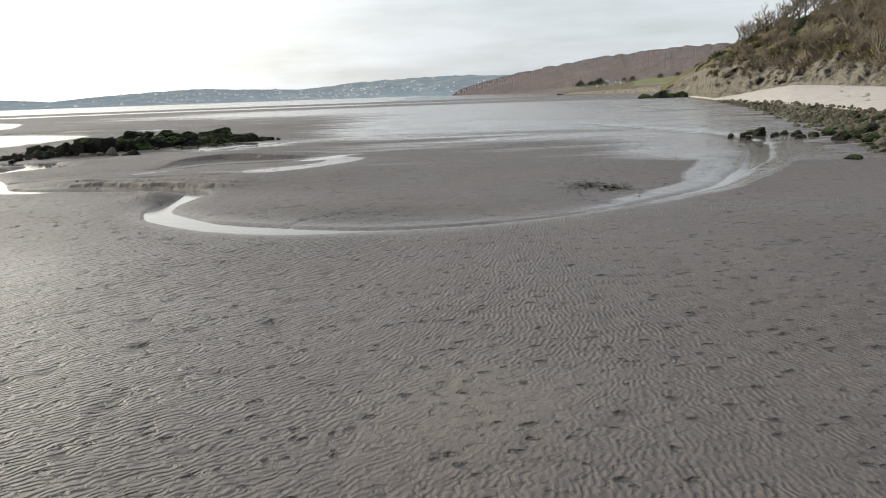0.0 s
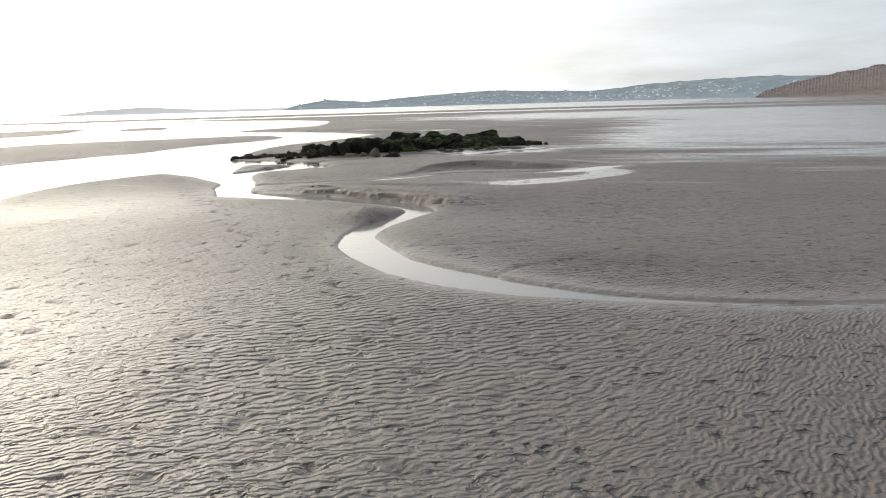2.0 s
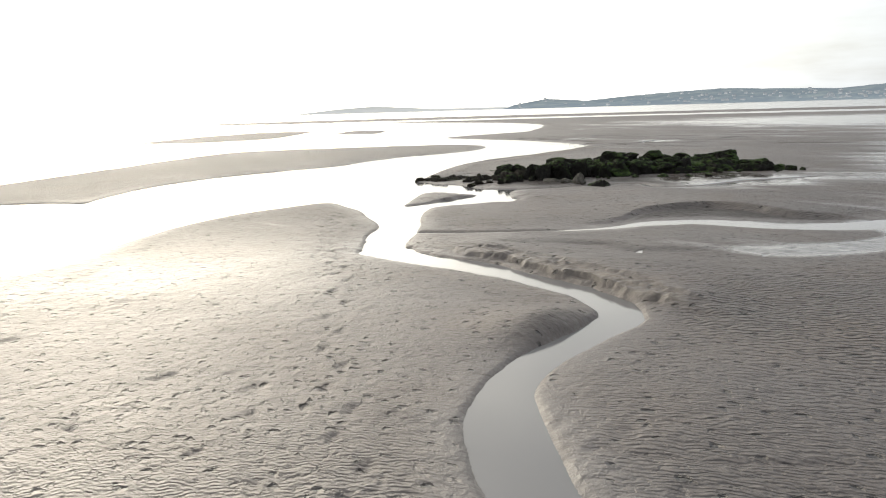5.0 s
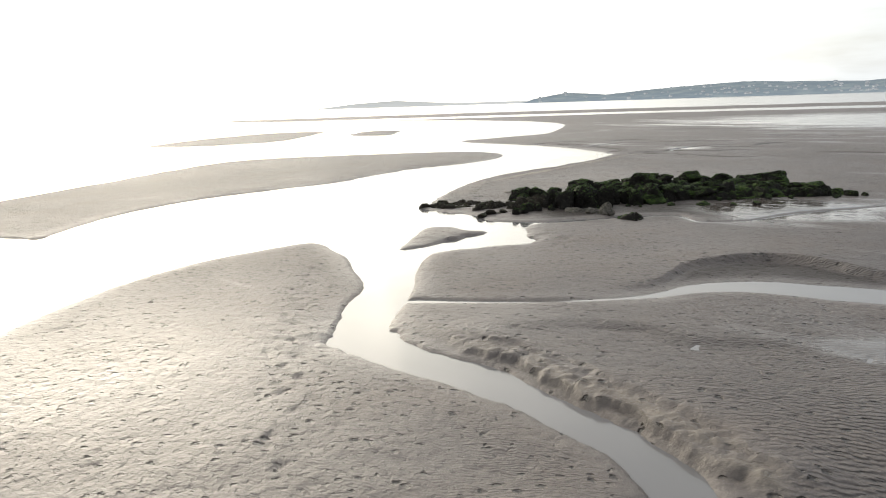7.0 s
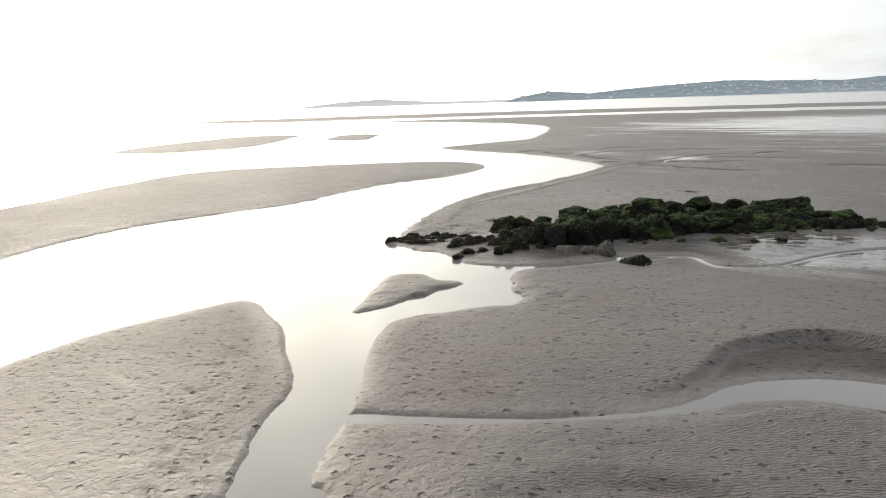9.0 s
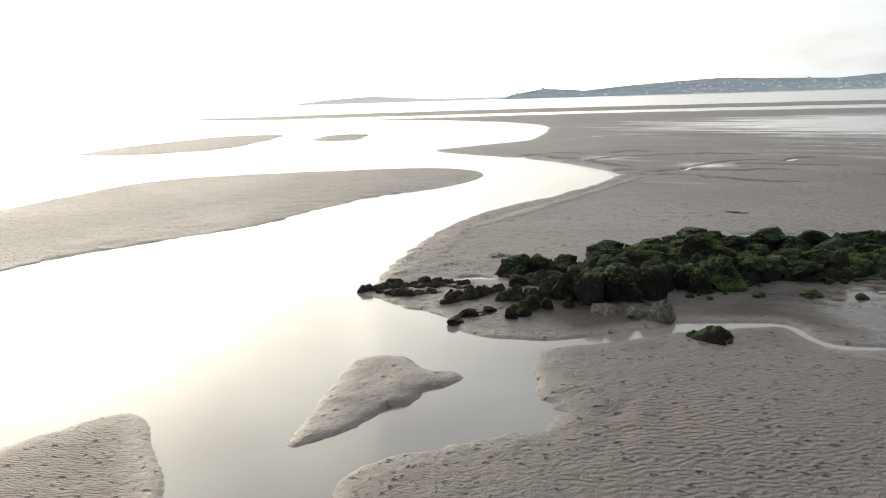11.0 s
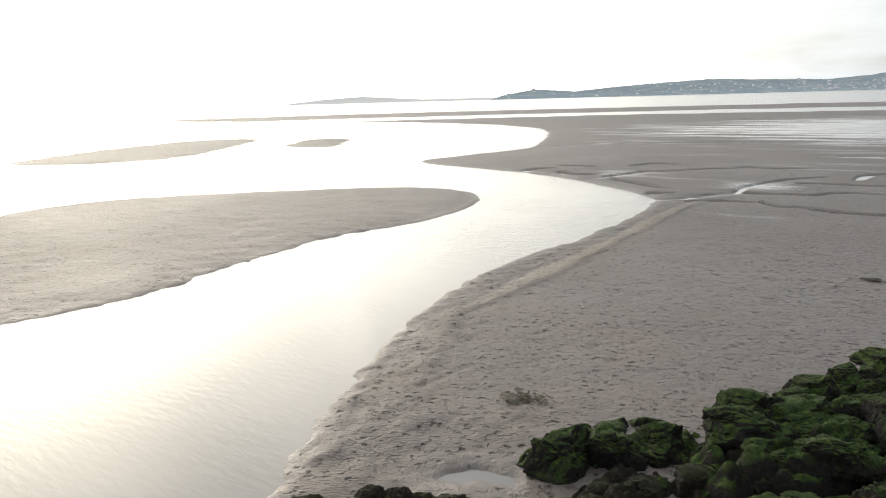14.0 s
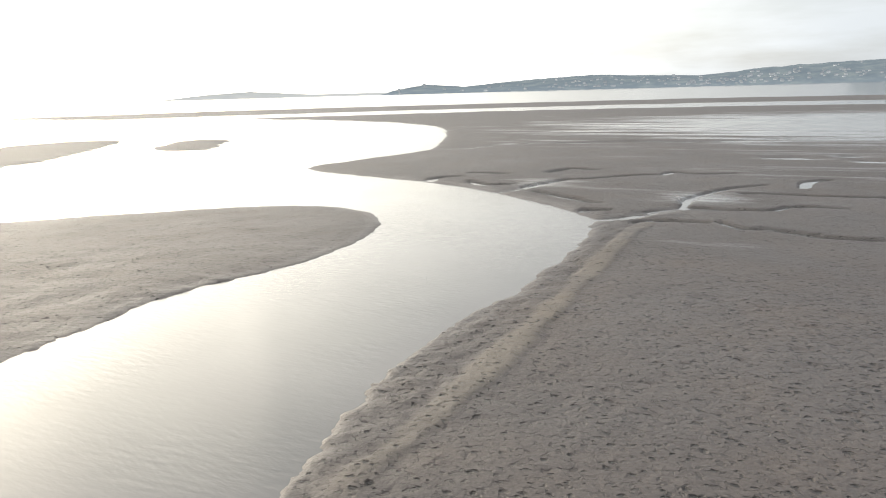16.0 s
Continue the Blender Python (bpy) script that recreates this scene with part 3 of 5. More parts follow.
# fine drainage cracks on the inner bank
for crack in ([(-3.3, 16.0), (-3.0, 16.7), (-2.4, 17.2), (-1.6, 18.6)], [(-5.6, 17.9), (-4.6, 18.2), (-3.4, 18.9)], [(-14.6, 22.6), (-15.6, 23.2), (-16.2, 23.9)], [(-9.4, 11.6), (-10.4, 12.2), (-11.2, 12.4)]):
    Z -= 0.022 * np.exp(-(ribbon_distance(X, Y, [(*q, 0.0) for q in crack]) / 0.07) ** 2)
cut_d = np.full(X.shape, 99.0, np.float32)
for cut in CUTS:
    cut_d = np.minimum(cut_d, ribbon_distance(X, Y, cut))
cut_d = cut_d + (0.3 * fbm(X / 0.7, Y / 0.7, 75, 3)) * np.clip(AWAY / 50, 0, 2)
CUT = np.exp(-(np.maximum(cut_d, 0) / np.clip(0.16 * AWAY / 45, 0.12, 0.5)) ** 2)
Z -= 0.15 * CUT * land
# the cut bank: a scalloped scarp above a narrow shelf, with a lower step behind it and slumped clods at its foot
scar = np.clip(1.25 * near(X, Y, -9.4, 25.3, 2.3) + 0.9 * near(X, Y, -7.3, 24.2, 1.3) + 0.8 * near(X, Y, -12.6, 26.2, 1.5), 0, 1) * np.clip((Y - 22.6) / 0.5, 0, 1) * np.clip((Y + 0.35 * X - 20.9) / 0.3, 0, 1)
bite = 0.6 * fbm(X / 0.7, Y / 0.7, 14, 3) + 0.5 * np.abs(fbm(X / 0.3, Y / 0.3, 15, 2))
face = np.clip((D - 0.1 - bite) / 0.08, 0, 1)
face = face * face * (3 - 2 * face)
step2 = np.clip((D - 0.75 - 0.9 * fbm(X / 1.2, Y / 1.2, 16, 3)) / 0.16, 0, 1)
shelf = np.clip((D - 0.02) / 0.1, 0, 1) * (1 - face)
Z += scar * np.clip(D / 0.1, 0, 1) * (0.12 * face + 0.05 * step2 * step2 * (3 - 2 * step2))
Z += scar * np.clip(1.4 - np.abs(D - 0.45) / 0.35, 0, 1) * 0.09 * (np.abs(fbm(X / 0.24, Y / 0.24, 19, 3)) * 2 - 0.25)
Z += scar * shelf * 0.06 * np.clip(fbm(X / 0.22, Y / 0.22, 17, 3) + 0.12, 0, 1)
SILT += 0.6 * scar * np.exp(-((D - 0.4 - bite) / 0.25) ** 2) * np.clip(0.6 + 2 * fbm(X / 0.3, Y / 0.3, 21, 3), 0, 1)
Z = np.where((Y < 40) & (D > 0.08), np.maximum(Z, LEVEL + 0.012), Z)
# current ripples, crests across the ebb; finer and turned on the landward side
turn = radians(30) + 0.9 * fbm(X / 16, Y / 16, 20, 2) - radians(25) * np.clip((X + 6) / 8, 0, 1) * np.clip((Y - 15) / 4, 0, 1)
near_side = np.clip((17.5 - Y) / 3, 0, 1)
turn = turn * (1 - near_side) + near_side * (np.clip(np.radians(84 + 14 * (X - 1.8)), radians(34), radians(128)) + 0.7 * fbm(X / 3, Y / 3, 27, 2))
patch = np.clip(0.95 + 1.6 * fbm(X / 4, Y / 4, 23, 3), 0.25, 1.15)
smooth = np.clip(1.3 * near(X, Y, -17, 22.5, 7.5) + 1.1 * near(X, Y, -11.5, 17.5, 4.2) + 0.9 * near(X, Y, -8.4, 9.6, 3.0) + near(X, Y, -21, 34, 3) + 1.0 * near(X, Y, -22, 53, 13) + near(X, Y, -46, 52, 17) + near(X, Y, 0.3, 6.0, 0.9) + 0.6 * near(X, Y, -5.5, 20.5, 1.6) + 0.9 * near(X, Y, -21, 41, 3.2) + 0.6 * near(X, Y, -16, 45.5, 2.5), 0, 1)
RIPPLE = patch * (1 - 0.25 * np.clip((X + 3) / 3, 0, 1)) * (1 - 0.97 * smooth) * (1 - 0.35 * near(X, Y, -12, 11.5, 6)) * (1 - 0.4 * near(X, Y, -15, 35, 6)) * np.clip((D - 0.15) / 0.7, 0, 1) * np.clip(1.5 - AWAY / 60, 0.25, 1)
fine = np.clip(1.4 - np.hypot(np.clip(-34 - X, 0, None) + np.clip(X - 6, 0, None), np.clip(Y - 60, 0, None)) / 8, 0, 1)
Z += land * fine * 0.028 * fbm(X / 0.45, Y / 0.3, 29, 2)
# pits and scour marks
pit = lattice(X / 0.34 + 0.5 * fbm(X, Y, 41, 2), Y / 0.24, 40)
PITTED = np.clip(0.42 + 0.9 * fbm(X / 6, Y / 6, 44, 2) + 0.1 * smooth + 0.35 * near(X, Y, -22, 53, 13) + 0.2 * near(X, Y, -11, 11, 6) + 0.3 * near(X, Y, -4.5, 7.5, 3.5) + 0.4 * near(X, Y, -45, 52, 14), 0.1, 0.95) * np.clip(1.5 - AWAY / 70, 0.2, 1)
Z -= land * fine * 0.05 * np.clip((pit - 0.84) / 0.12, 0, 1) * PITTED
# a line of old footprints across the bank
trail = spline([(-4.6, 13.6), (-6.8, 15.7), (-10.2, 18.6), (-13.8, 22.3), (-16.4, 24.3), (-19.0, 27.0), (-21.2, 29.3)], False, 6)
for k_, (fx, fy) in enumerate(trail[::1]):
    ox, oy = (0.13 if k_ % 2 else -0.13) * 0.74, (0.13 if k_ % 2 else -0.13) * 0.68
    i0, i1 = np.searchsorted(ys, (fy - 0.8, fy + 0.8))
    j0, j1 = np.searchsorted(xs, (fx - 0.8, fx + 0.8))
    sx, sy = X[i0:i1, j0:j1] - fx - ox, Y[i0:i1, j0:j1] - fy - oy
    Z[i0:i1, j0:j1] -= 0.035 * np.exp(-((-0.68 * sx + 0.74 * sy) / 0.14) ** 4 - ((0.74 * sx + 0.68 * sy) / 0.07) ** 4)

WET = np.clip(1 - D / 0.7, 0, 1) * 0.3 * (1 - 0.8 * steep) + 0.35 * np.clip(1.6 * fbm(X / 8, Y / 8, 52, 4) + 0.1, 0, 1) * np.clip(1.4 - AWAY / 80, 0, 1)
WET += 0.5 * near(X, Y, -3.8, 6.8, 2.6) + 0.66 * near(X, Y, -8.5, 10.0, 6.0) + 0.5 * near(X, Y, -17.5, 20.5, 5)
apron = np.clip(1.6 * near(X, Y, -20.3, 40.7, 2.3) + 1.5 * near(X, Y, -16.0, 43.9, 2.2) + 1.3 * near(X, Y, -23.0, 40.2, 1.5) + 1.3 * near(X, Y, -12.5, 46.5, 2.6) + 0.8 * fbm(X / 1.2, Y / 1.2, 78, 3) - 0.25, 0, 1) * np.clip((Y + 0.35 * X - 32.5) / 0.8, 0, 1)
# dark silt by rocks and rim; shade there and at the step painted in
MUD_SHADE = np.maximum(apron, 0.75 * np.clip(-rim_d / 0.2, 0, 1))
MUD_SHADE = np.maximum(MUD_SHADE, 0.45 * np.exp(-((step_d + 0.1) / 0.3) ** 2) * near(X, Y, -10.2, 28.2, 2.4)) * land
# undercut, stream bank and scarp face: their shade is painted in as dark colour
MUD_SHADE = np.maximum(MUD_SHADE, 0.7 * np.clip(1.4 - np.abs(D - 0.2) / 0.22, 0, 1) * np.clip(1.2 * near(X, Y, -8.0, 21.3, 0.85), 0, 1) * land)
MUD_SHADE = np.maximum(MUD_SHADE, 0.5 * np.clip(1.2 * near(X, Y, -1.6, 16.3, 1.7), 0, 1) * land)
MUD_SHADE = np.maximum(MUD_SHADE, scar * land * 0.75 * (0.6 * shelf + np.exp(-((D - 0.12 - bite) / 0.13) ** 2) * np.clip(0.75 + 2.5 * fbm(X / 0.5, Y / 0.5, 18, 2), 0, 1)))
RIPPLE = (RIPPLE + 0.4 * near(X, Y, -3.5, 24, 6.5) * np.clip((D - 0.3) / 0.7, 0, 1)) * (1 - apron) * (1 - 0.9 * scar * np.clip(1.6 - D / 1.1, 0, 1))
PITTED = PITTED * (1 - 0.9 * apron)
WET += 0.5 * np.clip(near(X, Y, 0, 18, 5) * np.clip(1.2 - np.abs(D) / 1.5, 0, 1), 0, 1)
SHEET = np.clip((0.62 * near(X, Y, 6, 62, 24) + 0.3 * near(X, Y, 5, 95, 22)) * np.clip((X + 15) / 10, 0, 1) + 0.8 * near(X, Y, 12.5, 30, 4) + 0.6 * near(X, Y, 15, 38, 5) + 0.45 * near(X, Y, 30, 130, 60) + 0.42 * near(X, Y, -35, 160, 38) + 0.36 * near(X, Y, 5, 165, 40) + 0.12 * near(X, Y, -20, 25.5, 3) + 0.1 * near(X, Y, -14.5, 17.5, 2) + 0.1 * near(X, Y, -7.5, 31.6, 2.4) + 0.62 * np.exp(-(np.clip(ribbon_distance(X, Y, SIDE_LOOP), 0, 9) / 0.45) ** 2) * np.clip((X + 8.3) / 1.6, 0.25, 1) + 0.8 * near(X, Y, -12.5, 45, 3) + 0.5 * np.clip(1 - np.abs(ribbon_distance(X, Y, STREAM)) / 0.7, 0, 1) * np.clip((X + 1) / 2, 0, 1), 0, 1)
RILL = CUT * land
SHEET = np.maximum(SHEET, 0.8 * np.exp(-(np.clip(ribbon_distance(X, Y, WET_REACH), 0, 9) / 0.5) ** 2))
LONG = np.clip(1.2 * near(X, Y, -3.6, 12.6, 4.0) + 1.2 * near(X, Y, -3, 25, 6) + near(X, Y, -15, 36, 5) - 0.8 * near(X, Y, -9, 31.5, 2.5), 0, 1)
SHEET = np.clip(SHEET + 0.4 * near(X, Y, -29.5, 79.5, 2.6) + 0.3 * near(X, Y, -39.5, 83, 2.5), 0, 1)
ground = mesh_grid("ground", X, Y, Z, SAND, [("wet", np.clip(WET, 0, 1)), ("sheet", SHEET), ("silt", np.clip(SILT, 0, 1)), ("ripple", RIPPLE), ("turn", turn + np.pi / 2), ("mud_shade", MUD_SHADE), ("order", np.clip(0.82 + 0.6 * fbm(X / 3, Y / 3, 79, 2) - 0.8 * near(X, Y, -14.5, 36, 4.5) - 0.5 * near(X, Y, -11, 11, 5), 0.1, 1)), ("long", LONG), ("rill", RILL), ("pitted", PITTED * land)])
tagged(ground, "grey-brown rippled wet tidal sand cut by winding channels", "sand flat", kind="structure")

bm = bmesh.new()
bmesh.ops.create_circle(bm, cap_ends=True, segments=96, radius=4900)
water = part("water", bm, WATER)
water.location = (0, 0, LEVEL)
tagged(water, "still silty shallow water reflecting the bright sky", "water", kind="structure")

# ---------------------------------------------------------------- rocks
def boulder_mesh(name, seed, mat, sub=3, flat=False, cuts=18, rough=0.05):
    rnd = random.Random(seed)
    bm = bmesh.new()
    bmesh.ops.create_icosphere(bm, subdivisions=sub, radius=1)
    for _ in range(cuts):
        nrm = Vector((rnd.uniform(-1, 1), rnd.uniform(-1, 1), rnd.uniform(-0.5, 1))).normalized()
        off = rnd.uniform(0.5, 0.8)
        for v in bm.verts:
            d = v.co.dot(nrm) - off
            if d > 0:
                v.co -= nrm * d
    for v in bm.verts:
        c = v.co * 2.2 + Vector((seed * 3.1, 0, 0))
        v.co += v.co.normalized() * (rough * noise.noise(c) * 1.6 + rough * noise.noise(c * 2.7))
    me = bpy.data.meshes.new(name)
    bm.to_mesh(me)
    bm.free()
    me.materials.append(mat)
    me.polygons.foreach_set("use_smooth", np.full(len(me.polygons), not flat))
    return me


def ground_z(x, y):
    i, j = min(np.searchsorted(ys, y), len(ys) - 1), min(np.searchsorted(xs, x), len(xs) - 1)
    return float(max(Z[i, j], LEVEL))


def cells(x, y, size, seed):
    """Broken-block field: random height and tilt of the nearest block, and the gap to its neighbour."""
    gx, gy = np.floor(x / size), np.floor(y / size)
    f1, f2, hh = np.full(x.shape, 9e9), np.full(x.shape, 9e9), np.zeros(x.shape)

    def rnd(a_, b_, k):
        v = np.sin(a_ * 12.9898 + b_ * 78.233 + (seed + k) * 37.7) * 43758.5453
        return v - np.floor(v)

    for dx in (-1, 0, 1):
        for dy in (-1, 0, 1):
            cx, cy = gx + dx, gy + dy
            px_, py_ = (cx + rnd(cx, cy, 0)) * size, (cy + rnd(cx, cy, 1)) * size
            d = np.hypot(x - px_, y - py_)
            h = rnd(cx, cy, 2) + (x - px_) / size * (rnd(cx, cy, 3) - 0.5) * 0.7 + (y - py_) / size * (rnd(cx, cy, 4) - 0.5) * 0.7
            closer = d < f1
            f2 = np.where(closer, f1, np.minimum(f2, d))
            hh = np.where(closer, h, hh)
            f1 = np.where(closer, d, f1)
    return hh, f2 - f1


MAIN = [(-21.7, 44.2), (-21.0, 43.5), (-20.4, 43.2), (-19.9, 43.6), (-19.5, 44.2), (-19.4, 44.6), (-19.0, 44.7), (-18.2, 44.2), (-17.6, 45.1), (-16.8, 46.6), (-15.6, 47.3), (-14.6, 48.0), (-13.0, 49.7), (-11.2, 51.0),
        (-11.8, 51.7), (-14.2, 51.8), (-16.6, 51.6), (-18.8, 50.7), (-20.6, 49.0), (-21.7, 47.0), (-22.1, 45.0)]
KNOB = [(-24.2, 43.5), (-23.3, 43.8), (-22.7, 44.9), (-22.2, 45.9), (-23.2, 46.0), (-24.1, 44.8)]
LOW = [(-26.35, 39.85), (-25.6, 40.45), (-24.9, 41.15), (-24.2, 41.65), (-23.6, 42.1), (-23.8, 42.55), (-24.7, 42.05), (-25.6, 41.45), (-26.3, 40.6)]
LOW_FRONT = [(-25.45, 40.05), (-24.7, 40.2), (-24.0, 40.85), (-24.2, 41.15), (-24.95, 40.75), (-25.4, 40.5)]
FIN = [(-22.4, 40.75), (-21.95, 40.9), (-21.5, 41.4), (-21.15, 41.9), (-21.4, 42.2), (-21.9, 41.8), (-22.35, 41.35)]
FIN_LOW = [(-23.45, 39.85), (-23.1, 40.4), (-22.8, 41.2), (-22.65, 41.9), (-22.95, 42.2), (-23.3, 41.5), (-23.5, 40.6)]
SPUR = [(-22.5, 39.1), (-21.8, 39.6), (-22.0, 40.1), (-22.6, 39.6)]
SLAB = [(-20.5, 41.3), (-19.3, 41.4), (-18.2, 41.4), (-18.2, 42.2), (-18.8, 42.8), (-19.9, 42.0)]
outcrop = tagged(new("rock_outcrop"), "low rock outcrop covered in green and black seaweed on wet sand", "rock outcrop")
outcrop.location = (-19, 45, 0)
TOPS = []


def rock_mass(points, tall_, mat, seed, size, edge, label="", gaps=0.0, parent=outcrop):
    """A jointed rock mass of rounded blocks rising from the sand inside an outline."""
    q = np.array(points)
    gx, gy = np.meshgrid(np.arange(q[:, 0].min() - 0.4, q[:, 0].max() + 0.4, 0.045), np.arange(q[:, 1].min() - 0.4, q[:, 1].max() + 0.4, 0.045))
    d = -outline_distance(gx, gy, points) + 0.45 * fbm(gx / 0.8, gy / 0.8, seed, 4)
    wx, wy = gx + 0.35 * fbm(gx / 0.7, gy / 0.7, seed + 1, 4), gy + 0.35 * fbm(gx / 0.7, gy / 0.7, seed + 2, 4)
    # beds strike across the outcrop: blocks are longer along it
    u_, w_ = 0.8 * wx + 0.6 * wy, -0.6 * wx + 0.8 * wy
    h1, g1 = cells(0.8 * u_, 1.15 * w_, size, seed)
    h2, g2 = cells(0.7 * u_, 1.2 * w_, size * 0.5, seed + 3)
    h3, g3 = cells(0.7 * u_, 1.1 * w_, size * 0.2, seed + 5)
    taper = np.clip((-10.9 - gx) / 3.5, 0.3, 1)
    body = np.clip(d / 0.2, 0, 1) * taper
    shoulder = 1 - np.exp(-g1 / (0.16 * size))
    z = tall_ * taper * np.clip(d / edge, 0, 1) ** 0.4 * (0.5 + 0.55 * np.clip(h1, 0, 1) * shoulder + 0.25 * fbm(gx / 2.5, gy / 2.5, seed + 6, 2))
    z += body * tall_ * (0.3 * (h2 - 0.5) + 0.1 * (h3 - 0.5) + 0.1 * fbm(gx / 0.14, gy / 0.14, seed + 8, 3))
    z -= body * tall_ * (0.5 * np.exp(-g1 / (0.07 * size)) + 0.3 * np.exp(-g2 / (0.09 * size)) + 0.1 * np.exp(-g3 / (0.06 * size)))
    z -= gaps * np.clip(fbm(gx / 0.9, gy / 0.5, seed + 9, 4) * 6, 0, 1)
    z = np.where(d > 0, z, -0.3) - 0.1
    ob = mesh_grid("ledge" if parent else "rock", gx - outcrop.location.x, gy - outcrop.location.y, z, mat)
    ob.data.set_sharp_from_angle(angle=radians(48))
    if parent:
        ob.parent = parent
    else:
        ob.location = outcrop.location
    TOPS.append((gx, gy, z, d))
    return tagged(ob, label)


rock_mass(MAIN, 0.88, ROCK, 300, 1.1, 0.35)
rock_mass(KNOB, 0.3, ROCK, 320, 0.6, 0.2)
rock_mass(LOW, 0.26, WRACK, 340, 0.32, 0.12, "low brown weed-covered ledge half buried in sand", 0.2)
rock_mass(LOW_FRONT, 0.26, WRACK, 345, 0.3, 0.12, "low brown weed-covered ledge half buried in sand", 0.12)
rock_mass(FIN, 0.62, WRACK, 360, 0.42, 0.1, "dark brown weed-covered ledge")
rock_mass(FIN_LOW, 0.42, WRACK, 365, 0.35, 0.14, "dark brown weed-covered ledge", 0.12)
rock_mass([(-23.0, 42.9), (-21.5, 42.5), (-20.8, 43.2), (-21.0, 45.2), (-22.0, 45.6), (-22.7, 44.4)], 0.46, WRACK, 470, 0.55, 0.2, "low weed-covered ledge with sand in its hollows", 0.24)
rock_mass(SPUR, 0.22, WRACK, 400, 0.4, 0.15, "small dark weedy ledge", 0.08)
rock_mass(SLAB, 0.2, BARE, 420, 0.7, 0.12, "bare grey limestone slab at the foot of the outcrop", 0.06)
rng = random.Random(7)


def block_mesh(name, seed, mat, square=0.55, sub=5, breaks=15):
    """A rounded block of jointed limestone with worn corners and upright cracks."""
    rnd = random.Random(seed)
    bm = bmesh.new()
    bmesh.ops.create_icosphere(bm, subdivisions=sub, radius=1)
    planes = []
    for _ in range(breaks):
        planes.append((Vector((rnd.uniform(-1, 1), rnd.uniform(-1, 1), rnd.uniform(-0.2, 0.9))).normalized(), rnd.uniform(0.5, 0.9)))
    cracks = []
    for _ in range(3):
        a_ = rnd.uniform(0, 6.283)
        cracks.append((Vector((math.cos(a_), math.sin(a_), rnd.uniform(-0.35, 0.35))).normalized(), rnd.uniform(-0.5, 0.5), rnd.uniform(0.05, 0.13)))
    for v in bm.verts:
        c = v.co
        c = Vector([math.copysign(abs(k) ** square, k) for k in c]) * 0.86
        for nrm, off in planes:
            d = c.dot(nrm) - off
            if d > 0:
                c -= nrm * d * 0.97
        way = c.normalized()
        q = c + Vector((seed * 3.1, seed * 1.7, 0))
        wob = 0.2 * noise.noise(q * 1.7)
        for nrm, off, deep in cracks:
            c -= way * deep * math.exp(-((c.dot(nrm) - off - wob) / 0.035) ** 2)
        c += way * (0.16 * noise.noise(q * 1.6) + 0.1 * abs(noise.noise(q * 3.4)) + 0.07 * noise.noise(q * 8.0) + 0.045 * noise.noise(q * 17.0))
        v.co = c
    me = bpy.data.meshes.new(name)
    bm.to_mesh(me)
    bm.free()
    me.materials.append(mat)
    me.polygons.foreach_set("use_smooth", np.ones(len(me.polygons), bool))
    me.set_sharp_from_angle(angle=radians(30))
    return me


FRONT_MESHES = [block_mesh("boulder", 70 + k, ROCK, 0.6, 5, 11) for k in range(5)]
BLOCK_MESHES = [block_mesh("boulder", 60 + k, ROCK) for k in range(9)]
WEEDY_MESHES = [block_mesh("boulder", 80 + k, WRACK, 0.65, 4) for k in range(5)]
BARE_MESHES = [block_mesh("boulder", 90 + k, BARE, 0.5) for k in range(2)]
BOULDERS = [block_mesh("boulder", 100 + k, ROCK, 0.75, 4) for k in range(6)]


def add_boulder(x, y, r, h, sink=0.35, parent=outcrop, base=None, spin=None, shapes=None, long_=1.0):
    ob = new("boulder", rng.choice(shapes or BOULDERS))
    z = ground_z(x, y) if base is None else base
    m = pose(x, y, z + h * (1 - sink) - h * 0.35, rng.uniform(-9, 9), rng.uniform(-9, 9), rng.uniform(0, 360) if spin is None else spin + rng.uniform(-14, 14))
    ob.matrix_basis = m @ Matrix.Diagonal((r * rng.uniform(0.9, 1.15) * long_, r * rng.uniform(0.85, 1.1), h, 1))
    if parent:
        ob.parent = parent
        ob.matrix_basis = Matrix.Translation(-parent.location) @ ob.matrix_basis
    return ob


# upright front blocks, then the lower ones at their feet
for x, y, r, h in ((-20.8, 42.0, 0.43, 0.64), (-20.2, 42.1, 0.5, 0.66), (-19.65, 42.75, 0.6, 0.72), (-19.05, 43.3, 0.48, 0.82), (-19.4, 44.3, 0.5, 0.7), (-20.4, 43.3, 0.4, 0.55), (-21.1, 42.75, 0.3, 0.36),
                   (-18.75, 44.75, 0.42, 0.6), (-18.2, 44.5, 0.36, 0.5), (-17.85, 45.4, 0.45, 0.62), (-17.35, 46.4, 0.45, 0.56), (-16.9, 47.3, 0.42, 0.5), (-15.6, 48.0, 0.42, 0.42), (-14.4, 48.8, 0.42, 0.4), (-13.2, 49.9, 0.4, 0.34), (-12.2, 50.6, 0.35, 0.3), (-11.3, 51.1, 0.3, 0.22), (-10.8, 51.4, 0.18, 0.14)):
    add_boulder(x, y, r, h, 0.25, shapes=FRONT_MESHES, spin=36)
for x, y, r, h in ((-21.22, 39.8, 0.2, 0.22), (-21.08, 40.2, 0.24, 0.3), (-21.2, 40.75, 0.27, 0.32), (-20.85, 40.95, 0.2, 0.24), (-20.5, 41.35, 0.2, 0.2), (-21.5, 40.4, 0.16, 0.14), (-23.6, 43.75, 0.6, 0.46), (-23.05, 44.3, 0.6, 0.46), (-22.55, 45.0, 0.5, 0.38)):
    add_boulder(x, y, r, h, 0.25, shapes=BLOCK_MESHES, spin=36)
